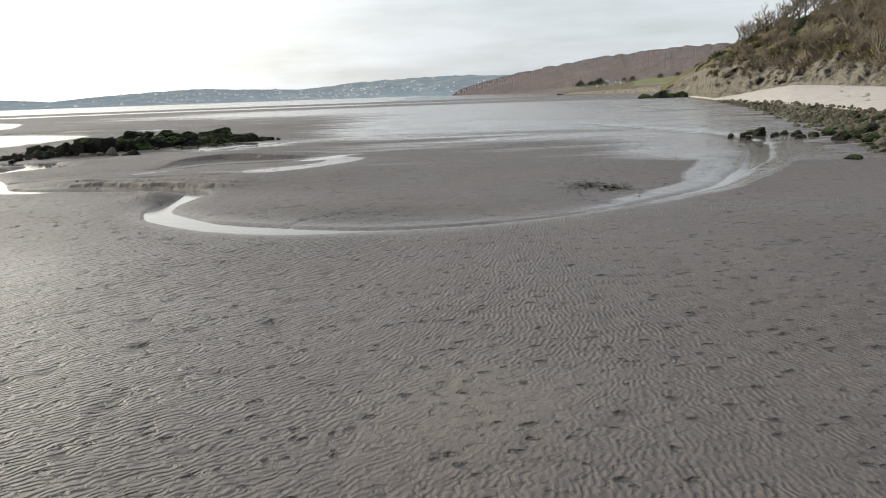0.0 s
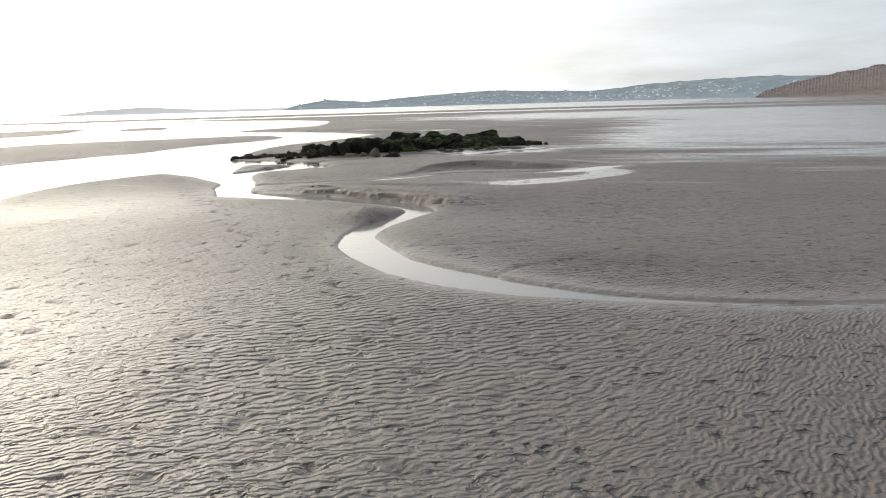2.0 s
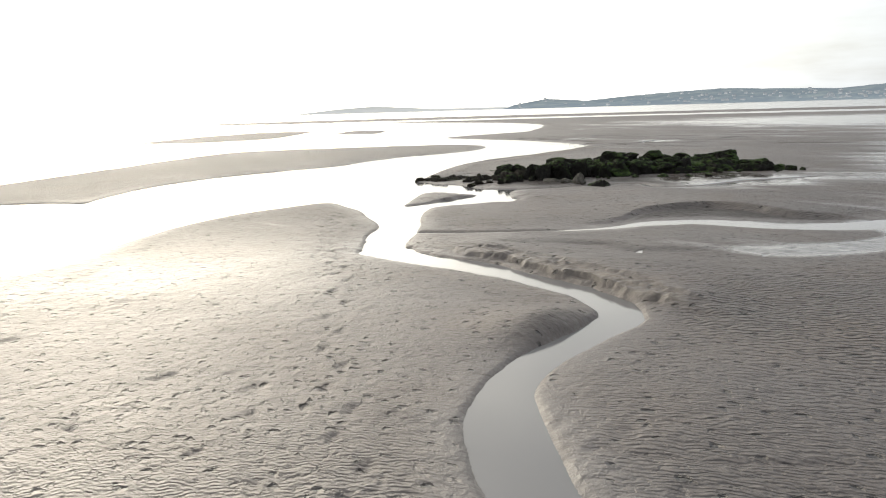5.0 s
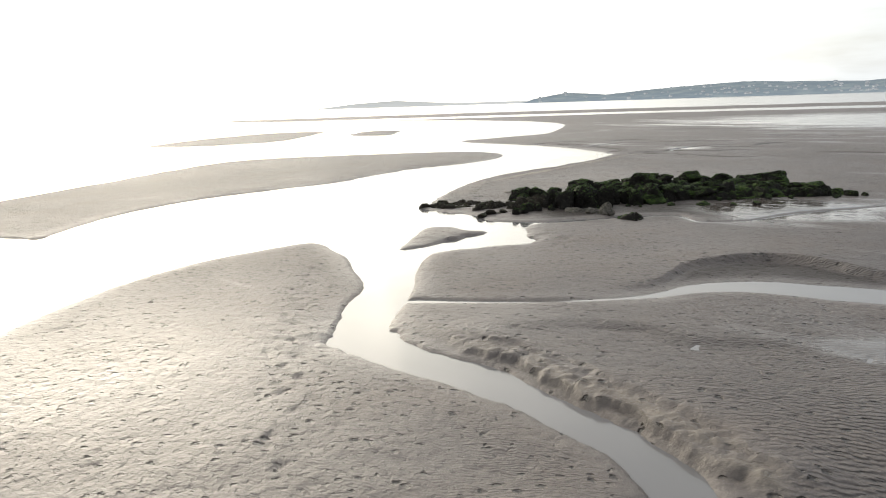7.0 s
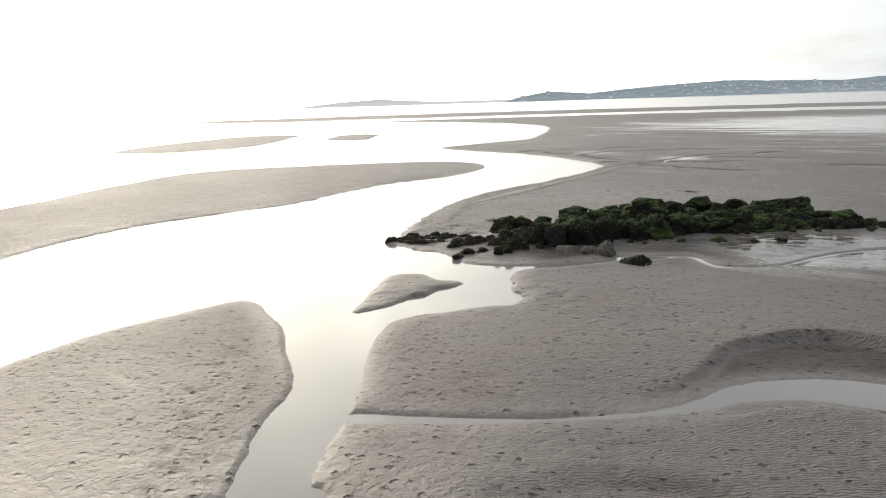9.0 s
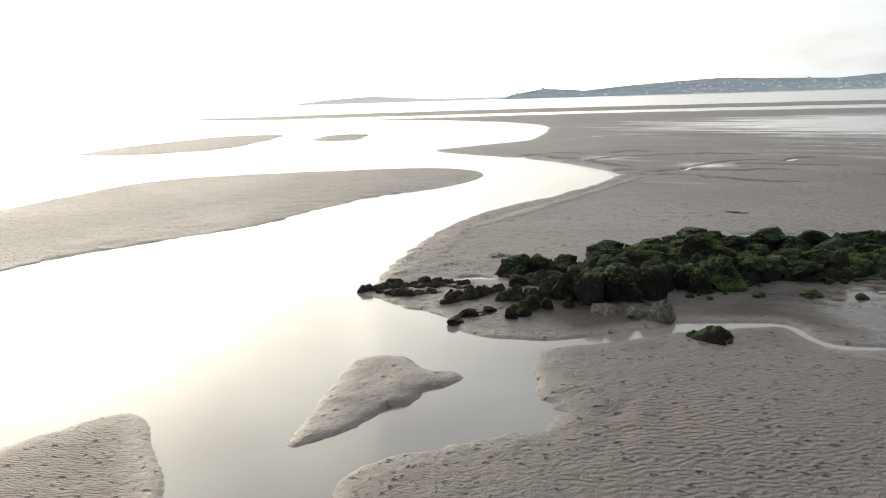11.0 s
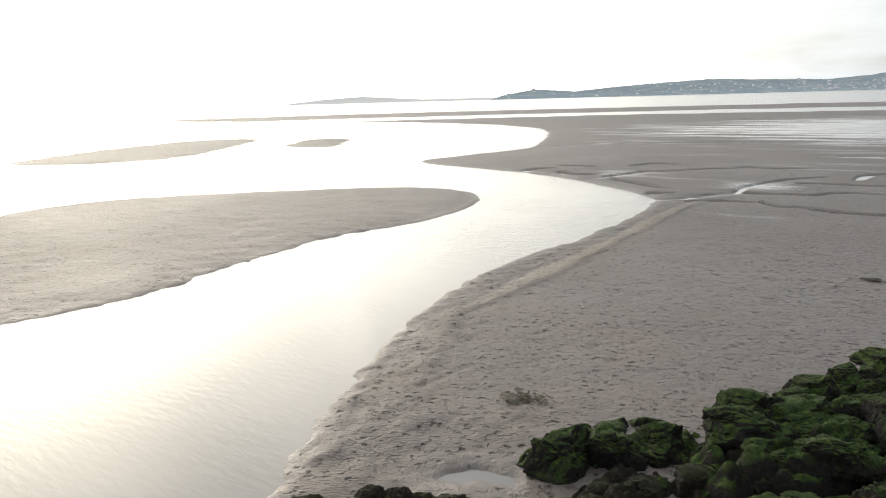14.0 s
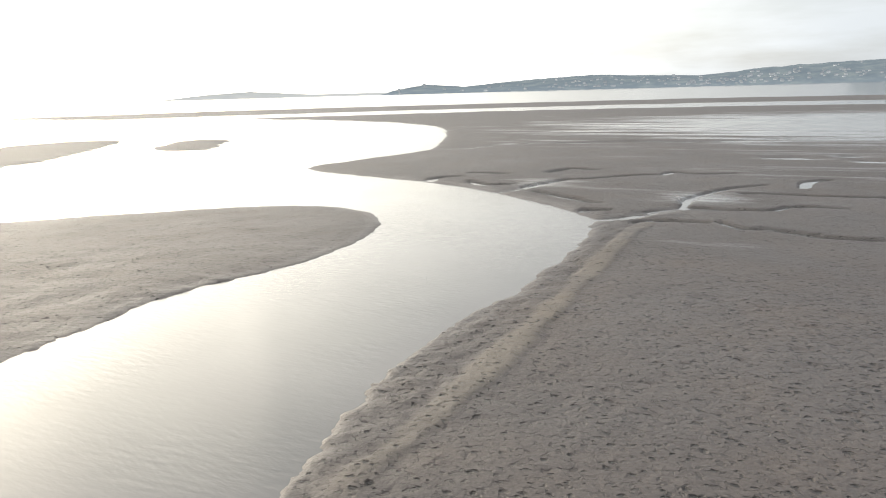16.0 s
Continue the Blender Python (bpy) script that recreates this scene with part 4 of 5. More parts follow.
for x, y, r, h in ((-22.75, 42.6, 0.26, 0.24), (-22.3, 43.6, 0.3, 0.26), (-21.7, 44.2, 0.32, 0.3), (-22.25, 38.9, 0.2, 0.14), (-22.2, 39.5, 0.24, 0.16), (-22.0, 40.05, 0.16, 0.12)):
    add_boulder(x, y, r, h, 0.3, shapes=WEEDY_MESHES, spin=50, long_=1.25)
for x, y, r, h in ((-18.2, 41.75, 0.32, 0.36), (-18.75, 41.55, 0.32, 0.13), (-19.5, 41.5, 0.45, 0.11)):
    tagged(add_boulder(x, y, r, h, 0.2, shapes=BARE_MESHES, spin=10), "pale grey bare limestone block")
# strips of wrack-covered stone along the low ledge
for k in range(24):
    f_, side_ = rng.random(), rng.gauss(0, 0.3)
    x, y = -26.1 + 2.2 * f_ - 0.55 * side_, 40.15 + 1.7 * f_ + 0.75 * side_
    add_boulder(x, y, rng.uniform(0.05, 0.13), rng.uniform(0.04, 0.09), 0.3, shapes=WEEDY_MESHES, spin=38, long_=1.5)
gx_, gy_, top, ld = TOPS[0]
taken, tries = [], 0
while len(taken) < 120 and tries < 9000:
    tries += 1
    i, j = rng.randrange(4, top.shape[0] - 4), rng.randrange(4, top.shape[1] - 4)
    x, y, r = float(gx_[i, j]), float(gy_[i, j]), rng.uniform(0.22, 0.7)
    if ld[i, j] < 0.15 or any((x - a_) ** 2 + (y - b_) ** 2 < (0.5 * (r + c_)) ** 2 for a_, b_, c_ in taken):
        continue
    taken.append((x, y, r))
    add_boulder(x, y, r, r * rng.uniform(0.45, 0.7), 0.3, base=float(top[i, j]) - r * 0.22, shapes=BLOCK_MESHES, spin=36, long_=1.2)
inside = 0
while inside < 40:
    i, j = rng.randrange(0, top.shape[0]), rng.randrange(0, top.shape[1])
    x, y = float(gx_[i, j]), float(gy_[i, j])
    if -0.5 < ld[i, j] < 0.1 and y < 51 and D[np.searchsorted(ys, y), np.searchsorted(xs, x)] > 0.1:
        r = rng.uniform(0.05, 0.2)
        add_boulder(x, y, r, r * 0.7, 0.3)
        inside += 1

# loose rocks that stand alone on the sand
lone = rock_mass([(-17.25, 40.75), (-16.8, 40.5), (-16.35, 40.6), (-16.25, 41.0), (-16.55, 41.35), (-17.05, 41.3)], 0.4, ROCK, 440, 0.5, 0.3, parent=None)
tagged(lone, "dark weed-covered rock lying alone on wet sand", "rock", "loose rocks by the outcrop")
for x, y, r, h, word in ((-16.8, 44.8, 0.22, 0.14, "dark"), (-15.7, 45.5, 0.28, 0.16, "dark"), (-14.6, 45.9, 0.2, 0.12, "dark"), (-13.9, 46.6, 0.25, 0.14, "dark")):
    ob = add_boulder(x, y, r, h, 0.4, None)
    ob.name = "rock"
    tagged(ob, "dark weed-covered rock lying alone on wet sand", "rock", "loose rocks by the outcrop")

# drifts of dark seaweed on the sand
WEED = plain("seaweed", [(0.3, (0.02, 0.016, 0.01)), (0.7, (0.07, 0.055, 0.03))], 6.0, 0.6)


def weed_patch(cx, cy, rx, ry, count, seed):
    rnd = random.Random(seed)
    bm = bmesh.new()
    for _ in range(count):
        a_, q = rnd.uniform(0, 6.283), abs(rnd.gauss(0, 0.5))
        x, y = cx + rx * q * math.cos(a_), cy + ry * q * math.sin(a_)
        z, turn_, length = ground_z(x, y), rnd.uniform(0, 6.283), rnd.uniform(0.06, 0.22)
        wid = rnd.uniform(0.012, 0.04)
        ux, uy = math.cos(turn_), math.sin(turn_)
        row = []
        for k in range(4):
            s_ = k / 3 - 0.5
            zz = z + 0.012 + 0.03 * rnd.random()
            row.append((bm.verts.new((x + ux * length * s_ - uy * wid, y + uy * length * s_ + ux * wid, zz)), bm.verts.new((x + ux * length * s_ + uy * wid, y + uy * length * s_ - ux * wid, zz + 0.012))))
        for (p0, p1), (p2, p3) in zip(row[:-1], row[1:]):
            bm.faces.new((p0, p1, p3, p2))
    return tagged(part("seaweed", bm, WEED), "scattered dark brown seaweed strands on damp sand", "seaweed", kind="stuff")


weed_patch(4.3, 20.5, 1.1, 1.7, 130, 1)
weed_patch(4.9, 20.0, 0.6, 0.8, 70, 4)
weed_patch(-25.35, 45.6, 0.5, 0.4, 60, 2)
weed_patch(-21.3, 58.2, 0.6, 0.3, 90, 3)

# ---------------------------------------------------------------- the wooded shore
PEBBLE = plain("pale_shingle", [(0.3, (0.3, 0.265, 0.24)), (0.55, (0.45, 0.405, 0.37)), (0.75, (0.56, 0.51, 0.47))], 1.2, 0.9, 9.0, 0.08)
CLIFF = plain("limestone_cliff", [(0.36, (0.03, 0.028, 0.02)), (0.44, (0.13, 0.115, 0.085)), (0.53, (0.3, 0.275, 0.235)), (0.6, (0.2, 0.165, 0.085)), (0.7, (0.07, 0.07, 0.03))], 0.55, 0.9, 1.6, 1.6)
SCRUB = plain("winter_scrub", [(0.3, (0.055, 0.047, 0.022)), (0.5, (0.11, 0.095, 0.042)), (0.72, (0.17, 0.15, 0.06))], 0.25, 0.95, 2.5, 0.4)
STONES = plain("weedy_stones", [(0.32, (0.02, 0.021, 0.012)), (0.46, (0.055, 0.052, 0.03)), (0.56, (0.1, 0.085, 0.06)), (0.68, (0.2, 0.175, 0.145))], 2.5, 0.8, 6.0, 0.08)
BARK = plain("bark", [(0.3, (0.06, 0.052, 0.04)), (0.7, (0.17, 0.15, 0.118))], 2.0, 0.9)
TWIG = plain("twigs", [(0.3, (0.1, 0.08, 0.06)), (0.7, (0.23, 0.19, 0.14))], 1.0, 0.95)
EVERGREEN = plain("evergreen", [(0.3, (0.012, 0.03, 0.012)), (0.7, (0.04, 0.08, 0.025))], 2.0, 0.8)
GRASS = plain("pasture", [(0.3, (0.09, 0.1, 0.04)), (0.7, (0.15, 0.155, 0.06))], 0.05, 0.9)
# wood colour lightened to carry the haze over the hill
WOOD = plain("hazed_bare_woods", [(0.3, (0.08, 0.066, 0.062)), (0.5, (0.13, 0.105, 0.098)), (0.72, (0.19, 0.155, 0.14))], 0.02, 0.95)
# azimuth to the right of north: water's edge, stone strip, cliff foot, cliff top, ridge (distance and height)
SHORE = np.array([(17.0, 217, -0.3, 219, 0.0, 222, 0.2, 226, 1.0, 262, 1.6), (17.8, 208, -0.3, 210, 0.0, 212, 0.2, 218, 3.2, 255, 4.5), (18.8, 196, -0.3, 198, 0.0, 200, 0.3, 206, 5.6, 250, 7.5), (20.8, 128, -0.3, 133, 0.15, 137, 0.4, 146, 7.0, 215, 11.0),
                  (23.5, 78, -0.3, 100, 0.4, 124, 1.6, 134, 6.5, 190, 14.0), (25.8, 54, -0.3, 75, 0.7, 114, 2.3, 124, 6.5, 175, 15.5), (31.4, 32, -0.3, 45, 0.8, 88, 1.9, 98, 6.0, 150, 18.5),
                  (40.0, 22, -0.3, 34, 0.8, 70, 2.0, 80, 7.0, 130, 20.0), (75.0, 18, -0.3, 28, 0.8, 60, 2.0, 70, 7.0, 120, 20.0)])


def shore_at(az):
    return [np.interp(az, SHORE[:, 0], SHORE[:, k]) for k in range(1, 11)]


def shore_sheet(name, k0, k1, mat, rough, tall_, seed, rows):
    az, t = np.meshgrid(np.linspace(17, 75, 420), np.linspace(0, 1, rows))
    c = shore_at(az)
    r = c[2 * k0] + t * (c[2 * k1] - c[2 * k0])
    z = c[2 * k0 + 1] + t * (c[2 * k1 + 1] - c[2 * k0 + 1])
    x, y = r * np.sin(np.radians(az)), r * np.cos(np.radians(az))
    fade = np.clip(np.minimum(t, 1 - t) * 6 + 0.25, 0, 1)
    z = z + tall_ * fbm(x / rough, y / rough, seed, 5) * fade
    push = tall_ * 1.6 * fbm(az * 2.2, z / 2.0, seed + 9, 4) * fade
    if name == "cliff":
        hb, gb = cells(az * 1.6 + 0.4 * fbm(az * 2, z, 86, 2), z * 0.8, 1.0, 12)
        hs, gs = cells(az * 4.0, z * 1.7, 1.0, 13)
        push = push + (2.2 * (hb - 0.5) + 0.9 * (hs - 0.5) + 0.8 * np.clip(1 - gb / 0.2, 0, 1)) * fade
    return mesh_grid(name, x + push * np.sin(np.radians(az)), y + push * np.cos(np.radians(az)), z, mat)


strip = tagged(shore_sheet("stone_strip", 0, 1, STONES, 3.0, 0.3, 81, 30), "low-tide strip of weedy stones below the beach", "shore", kind="structure")
beach = tagged(shore_sheet("beach", 1, 2, PEBBLE, 6.0, 0.35, 82, 40), "pale shingle beach under the cliff", "beach", kind="structure")
cliff = tagged(shore_sheet("cliff", 2, 3, CLIFF, 4.0, 2.6, 83, 46), "low weathered limestone cliff with ivy and ledges", "cliff", kind="structure")
slope = tagged(shore_sheet("hillside", 3, 4, SCRUB, 9.0, 1.8, 84, 60), "steep hillside of brown winter scrub", "hillside", kind="structure")
az, t = np.meshgrid(np.linspace(17, 75, 120), np.linspace(0, 1, 12))
c = shore_at(az)
r = c[8] + t * 160
back_hill = mesh_grid("hilltop", r * np.sin(np.radians(az)), r * np.cos(np.radians(az)), c[9] + 2 * np.sin(t * 2) - t * 1.5, SCRUB)
tagged(back_hill, "scrub-covered hilltop behind the ridge", "hillside", kind="structure")


def shore_point(az, k, f):
    """A place on the shore profile: section k, fraction f."""
    c = [float(v) for v in shore_at(az)]
    r = c[2 * k] + f * (c[2 * k + 2] - c[2 * k])
    return r * math.sin(radians(az)), r * math.cos(radians(az)), c[2 * k + 1] + f * (c[2 * k + 3] - c[2 * k + 1])


def limb(bm, a_, b_, r0, r1, sides=4):
    d = (b_ - a_).normalized()
    s_ = d.orthogonal().normalized()
    q = d.cross(s_)
    rings = [[bm.verts.new(o + (s_ * math.cos(6.283 * k / sides) + q * math.sin(6.283 * k / sides)) * rr_) for k in range(sides)] for o, rr_ in ((a_, r0), (b_, r1))]
    for k in range(sides):
        bm.faces.new((rings[0][k], rings[0][(k + 1) % sides], rings[1][(k + 1) % sides], rings[1][k]))


def bare_tree(seed, height):
    rnd = random.Random(seed)
    wood_, twigs_ = bmesh.new(), bmesh.new()

    def grow(at, way, length, r, depth):
        mid = at + way * length * 0.5 + Vector((rnd.uniform(-1, 1), rnd.uniform(-1, 1), 0)) * length * 0.08
        end = at + way * length
        bm = wood_ if depth < 3 else twigs_
        sides = 6 if depth == 0 else 4 if depth < 3 else 3
        if depth > 3:
            limb(bm, at, end, r, r * 0.6, 3)
        else:
            limb(bm, at, mid, r, r * 0.85, sides)
            limb(bm, mid, end, r * 0.85, r * 0.62, sides)
        if depth == 5:
            return
        for _ in range(rnd.choice((3, 3, 4)) if depth < 5 else 2):
            side_ = Vector((rnd.uniform(-1, 1), rnd.uniform(-1, 1), rnd.uniform(-0.35, 0.6)))
            nxt = (way * 0.75 + side_ * 0.75 + Vector((0.12, 0, 0.12))).normalized()
            grow(mid + (end - mid) * rnd.uniform(0.2, 1.0), nxt, length * rnd.uniform(0.58, 0.8), r * 0.55, depth + 1)

    grow(Vector((0, 0, -0.2)), Vector((rnd.uniform(-0.15, 0.2), rnd.uniform(-0.1, 0.1), 1)).normalized(), height * 0.34, height * 0.028, 0)
    tree = new("tree")
    part("trunk", wood_, BARK, tree)
    part("crown", twigs_, TWIG, tree)
    return tagged(tree, "leafless wind-bent tree on the hillside", "tree", "bare trees on the hillside")


def scrub_bush(seed, mat, label):
    rnd = random.Random(seed)
    bm = bmesh.new()
    for _ in range(300):
        a_, e_ = rnd.uniform(0, 6.283), rnd.uniform(0.0, 1.5)
        rr_ = (0.7 + 0.3 * noise.noise(Vector((math.cos(a_) * 1.5 + seed, math.sin(a_) * 1.5, e_)))) * rnd.uniform(0.45, 1.05)
        q = Vector((math.cos(a_) * math.cos(e_), math.sin(a_) * math.cos(e_), math.sin(e_) * 0.8)) * rr_
        d = (q + Vector((rnd.uniform(-0.6, 0.6), rnd.uniform(-0.6, 0.6), rnd.uniform(-0.2, 0.7)))).normalized() * rnd.uniform(0.14, 0.34)
        s_ = d.orthogonal().normalized() * rnd.uniform(0.012, 0.045)
        bm.faces.new([bm.verts.new(v) for v in (q - s_, q + s_, q + d + s_ * 0.4, q + d - s_ * 0.4)])
    bush = part("bush", bm, mat)
    return tagged(bush, label, "bush", "bushes on the hillside")


trees = [bare_tree(k, 1.0) for k in range(5)]
rnd = random.Random(21)
spots = []
for k in range(38):
    spots.append((22.0 + 16 * (k + rnd.random()) / 38, 3, rnd.uniform(0.82, 1.0), rnd.uniform(6.5, 10.0)))
for k in range(44):
    spots.append((rnd.uniform(23.8, 38), 3, rnd.uniform(0.02, 0.8), rnd.uniform(5.0, 8.5)))
spots += [(28.9, 2, 0.5, 9.0), (31.0, 2, 0.55, 9.5), (26.8, 2, 0.9, 6.5), (33.0, 2, 0.6, 8.0)]
for k, (az, sec, f, size) in enumerate(spots):
    x, y, z = shore_point(az, sec, f)
    m = pose(x, y, z - 0.3, 0, 0, rnd.uniform(-40, 40)) @ Matrix.Scale(size, 4)
    src = trees[k % 5]
    if k < 5:
        src.matrix_basis = m
    else:
        ob = copy_thing(src, m)
        ob.matrix_basis = m
bushes = [scrub_bush(k, (SCRUB, TWIG, TWIG)[k % 3], "brown leafless scrub bush on the slope") for k in range(4)]
for k in range(300):
    az = rnd.uniform(21.4, 38) if k % 6 else rnd.uniform(19.5, 22)
    sec = 3 if rnd.random() < 0.8 else 2
    x, y, z = shore_point(az, sec, rnd.uniform(0.0, 1.0) if sec == 3 else rnd.uniform(0.55, 1.0))
    m = pose(x, y, z - 0.5, 0, 0, rnd.uniform(0, 360)) @ Matrix.Scale(rnd.uniform(1.3, 3.0) if az > 22 else rnd.uniform(0.7, 1.4), 4)
    ob = bushes[k] if k < 4 else copy_thing(bushes[k % 4], m)
    ob.matrix_basis = m
x, y, z = shore_point(20.9, 3, 0.25)
ever = scrub_bush(11, EVERGREEN, "dark green evergreen bush on the cliff edge")
ever.matrix_basis = pose(x, y, z - 0.2) @ Matrix.Scale(2.3, 4)
# more evergreens added; the diagonal row stands in for a shadowed cleft
for az, f, size in ((24.7, 0.02, 2.0), (25.0, 0.12, 2.3), (25.3, 0.25, 2.2), (25.6, 0.4, 2.4), (25.9, 0.55, 2.2), (26.3, 0.7, 2.3), (30.2, 0.5, 2.2), (33.5, 0.25, 2.4)):
    x, y, z = shore_point(az, 3, f)
    copy_thing(ever, pose(x, y, z - 0.4) @ Matrix.Scale(size, 4)).matrix_basis = pose(x, y, z - 0.4) @ Matrix.Scale(size, 4)

# dark reef at the foot of the point
for x, y, r, h in ((52.5, 182, 2.6, 1.0), (55.5, 181, 3.0, 1.5), (58.2, 183, 2.4, 1.2), (60.5, 181.5, 2.2, 1.3)):
    tagged(add_boulder(x, y, r, h, 0.35, None, base=-0.1), "dark weed-covered reef rock below the point", "rock", "reef rocks below the point")
# shore boulders
for x, y, r, h in ((17.1, 38.5, 0.42, 0.36), (16.3, 38.7, 0.24, 0.18), (15.8, 39.2, 0.2, 0.14), (17.7, 38.1, 0.22, 0.16), (18.5, 38.8, 0.28, 0.2), (19.3, 39.0, 0.26, 0.2), (16.0, 37.4, 0.24, 0.12), (17.2, 37.3, 0.16, 0.1), (18.3, 37.4, 0.2, 0.14), (18.0, 36.0, 0.3, 0.2), (18.9, 36.6, 0.35, 0.22), (14.5, 25.2, 0.4, 0.16),
                   (18.6, 33.4, 0.5, 0.36), (19.4, 33.9, 0.4, 0.3), (20.3, 33.0, 0.5, 0.4), (19.2, 31.9, 0.5, 0.3), (20.6, 34.8, 0.8, 0.55), (21.5, 33.6, 0.6, 0.45), (17.3, 40.2, 0.3, 0.2), (20.2, 37.5, 0.5, 0.3), (21.8, 36.5, 0.6, 0.4)):
    ob = add_boulder(x, y, r, h, 0.35, None, base=max(ground_z(x, y), -0.05))
    ob.name = "boulder"
    tagged(ob, "weed-covered boulder at the edge of the shore", "boulder", "boulders along the shore")
for k in range(70):
    az = rnd.uniform(22, 42)
    x, y, z = shore_point(az, 0, rnd.random())
    r = rnd.uniform(0.16, 0.42)
    ob = add_boulder(x, y, r, r * 0.65, 0.4, None, base=max(z, -0.1))
    tagged(ob, "weed-covered boulder at the edge of the shore", "boulder", "boulders along the shore")
bm = bmesh.new()
bmesh.ops.create_icosphere(bm, subdivisions=2, radius=1)
ico_v = np.array([v.co[:] for v in bm.verts])
ico_f = np.array([[v.index for v in f.verts] for f in bm.faces])
bm.free()
sv, sf = [], []
for k in range(3600):
    az = rnd.uniform(21, 42)
    x, y, z = shore_point(az, 0, min(abs(rnd.gauss(0.55, 0.35)), 1.15) - 0.1)
    r = rnd.choice((0.04, 0.06, 0.08, 0.11, 0.2)) * rnd.uniform(0.8, 1.3)
    turn_ = np.array(Euler((rnd.uniform(0, 3), rnd.uniform(0, 3), rnd.uniform(0, 6))).to_matrix())
    lump = 1 + 0.28 * np.sin(ico_v @ np.array([rnd.uniform(-3, 3) for _ in range(3)]) + rnd.uniform(0, 6))
    sf.append(ico_f + 42 * k)
    sv.append((ico_v * lump[:, None] * np.array((1, rnd.uniform(0.6, 1), rnd.uniform(0.4, 0.8))) * r) @ turn_.T + np.array((x, y, max(z, -0.12) + 0.03)))
me = bpy.data.meshes.new("stones")
me.from_pydata(np.concatenate(sv).tolist(), [], np.concatenate(sf).tolist())
me.materials.append(STONES)
tagged(new("stones", me), "greenish weedy stones strewn below the beach", "stones", kind="stuff")
PALE = plain("pale_stone", [(0.3, (0.3, 0.275, 0.24)), (0.7, (0.5, 0.46, 0.41))], 3.0, 0.9, 12.0, 0.03)
pale_rocks = [boulder_mesh("beach_rock", 40 + k, PALE, 2) for k in range(3)]
for k in range(18):
    az = rnd.uniform(26.5, 36)
    x, y, z = shore_point(az, 1, rnd.uniform(0.1, 0.9))
    ob = new("beach_rock", pale_rocks[k % 3])
    r = rnd.uniform(0.15, 0.42)
    ob.matrix_basis = pose(x, y, z + r * 0.15, 0, 0, rnd.uniform(0, 360)) @ Matrix.Diagonal((r, r, r * 0.6, 1))
    tagged(ob, "pale limestone rock on the shingle beach", "rock", "pale rocks on the beach")


# ---------------------------------------------------------------- the bay's far side
def polar_hill(name, az0, az1, r0, r1, profile, mat, bumps, cols=260, rows=26, seed=60, power=0.7, foot=0.0):
    a_, t = np.meshgrid(np.linspace(az0, az1, cols), np.linspace(0, 1, rows))
    pa = np.array(profile)
    r = r0(a_) + t * (r1(a_) - r0(a_)) if callable(r0) else r0 + t * (r1 - r0)
    h = np.interp(a_, pa[:, 0], pa[:, 1]) * r
    x, y = r * np.sin(np.radians(a_)), r * np.cos(np.radians(a_))
    z = np.sin(np.clip(t * 1.25, 0, 1) * np.pi / 2) ** power * h * (1 + bumps * fbm(a_ * 1.7, t * 3, seed, 4)) - 0.5
    z = np.maximum(z, foot * h)
    z = np.where(t > 0.9, z - (t - 0.9) * 3 * h, z)
    return mesh_grid(name, x, y, z, mat), (a_, r, z)


mid, (ma, mr, mz) = polar_hill("wooded_hill", 1.5, 60, lambda a_: 1350 - 22 * a_.clip(0, 25), lambda a_: 1350 - 22 * a_.clip(0, 25) + 420,
                               [(1.5, 0.0), (2.2, 0.008), (4.1, 0.0165), (6.7, 0.0265), (10.1, 0.036), (12.6, 0.0415), (16.2, 0.048), (19.3, 0.052), (24, 0.052), (60, 0.05)], WOOD, 0.15, 300, 30, 62)
tagged(mid, "hill covered in bare purple-brown winter woods", "hill", kind="structure")
# tree clumps of the wood
rnd = random.Random(5)
verts, faces = [], []
for k in range(22000):
    i, j, f_ = rnd.randrange(1, 27), rnd.randrange(1, 122), rnd.random()
    a_, r, z = ma[i, j] + rnd.uniform(-0.1, 0.1), mr[i, j] * (1 - f_) + mr[i + 1, j] * f_, mz[i, j] * (1 - f_) + mz[i + 1, j] * f_
    x, y, s_ = r * math.sin(radians(a_)), r * math.cos(radians(a_)), rnd.uniform(0.45, 0.95)
    base = len(verts)
    for rad, hgt in ((1.2, -0.3), (1.0, 0.2)):
        for m_ in range(4):
            w = 6.283 * m_ / 4 + rnd.uniform(-0.5, 0.5)
            q = s_ * rad * rnd.uniform(0.6, 1.2)
            verts.append((x + q * math.cos(w), y + q * math.sin(w), z + s_ * (hgt + rnd.uniform(-0.3, 0.3))))
    verts.append((x + rnd.uniform(-0.6, 0.6), y + rnd.uniform(-0.6, 0.6), z + s_ * rnd.uniform(0.4, 0.75)))
    for m_ in range(4):
        faces += [(base + m_, base + (m_ + 1) % 4, base + 4 + (m_ + 1) % 4, base + 4 + m_), (base + 4 + m_, base + 4 + (m_ + 1) % 4, base + 8)]
me = bpy.data.meshes.new("woodland")
me.from_pydata(verts, [], faces)
CLUMP, n, l, b = material("hazed_woodland_crowns", 0.95, 0.1)
isl = n.new("ShaderNodeNewGeometry").outputs["Random Per Island"]
# crown colours paler and more purple, with the distance haze painted in
l.new(ramp(n, l, isl, [(0.0, (0.125, 0.105, 0.108)), (0.6, (0.145, 0.12, 0.122)), (0.93, (0.165, 0.138, 0.135)), (1.0, (0.11, 0.105, 0.09))]).outputs[0], b.inputs["Base Color"])
me.materials.append(CLUMP)
me.polygons.foreach_set("use_smooth", np.ones(len(me.polygons), bool))
tagged(new("woodland", me), "bare winter woodland covering the hill", "woodland", kind="stuff")

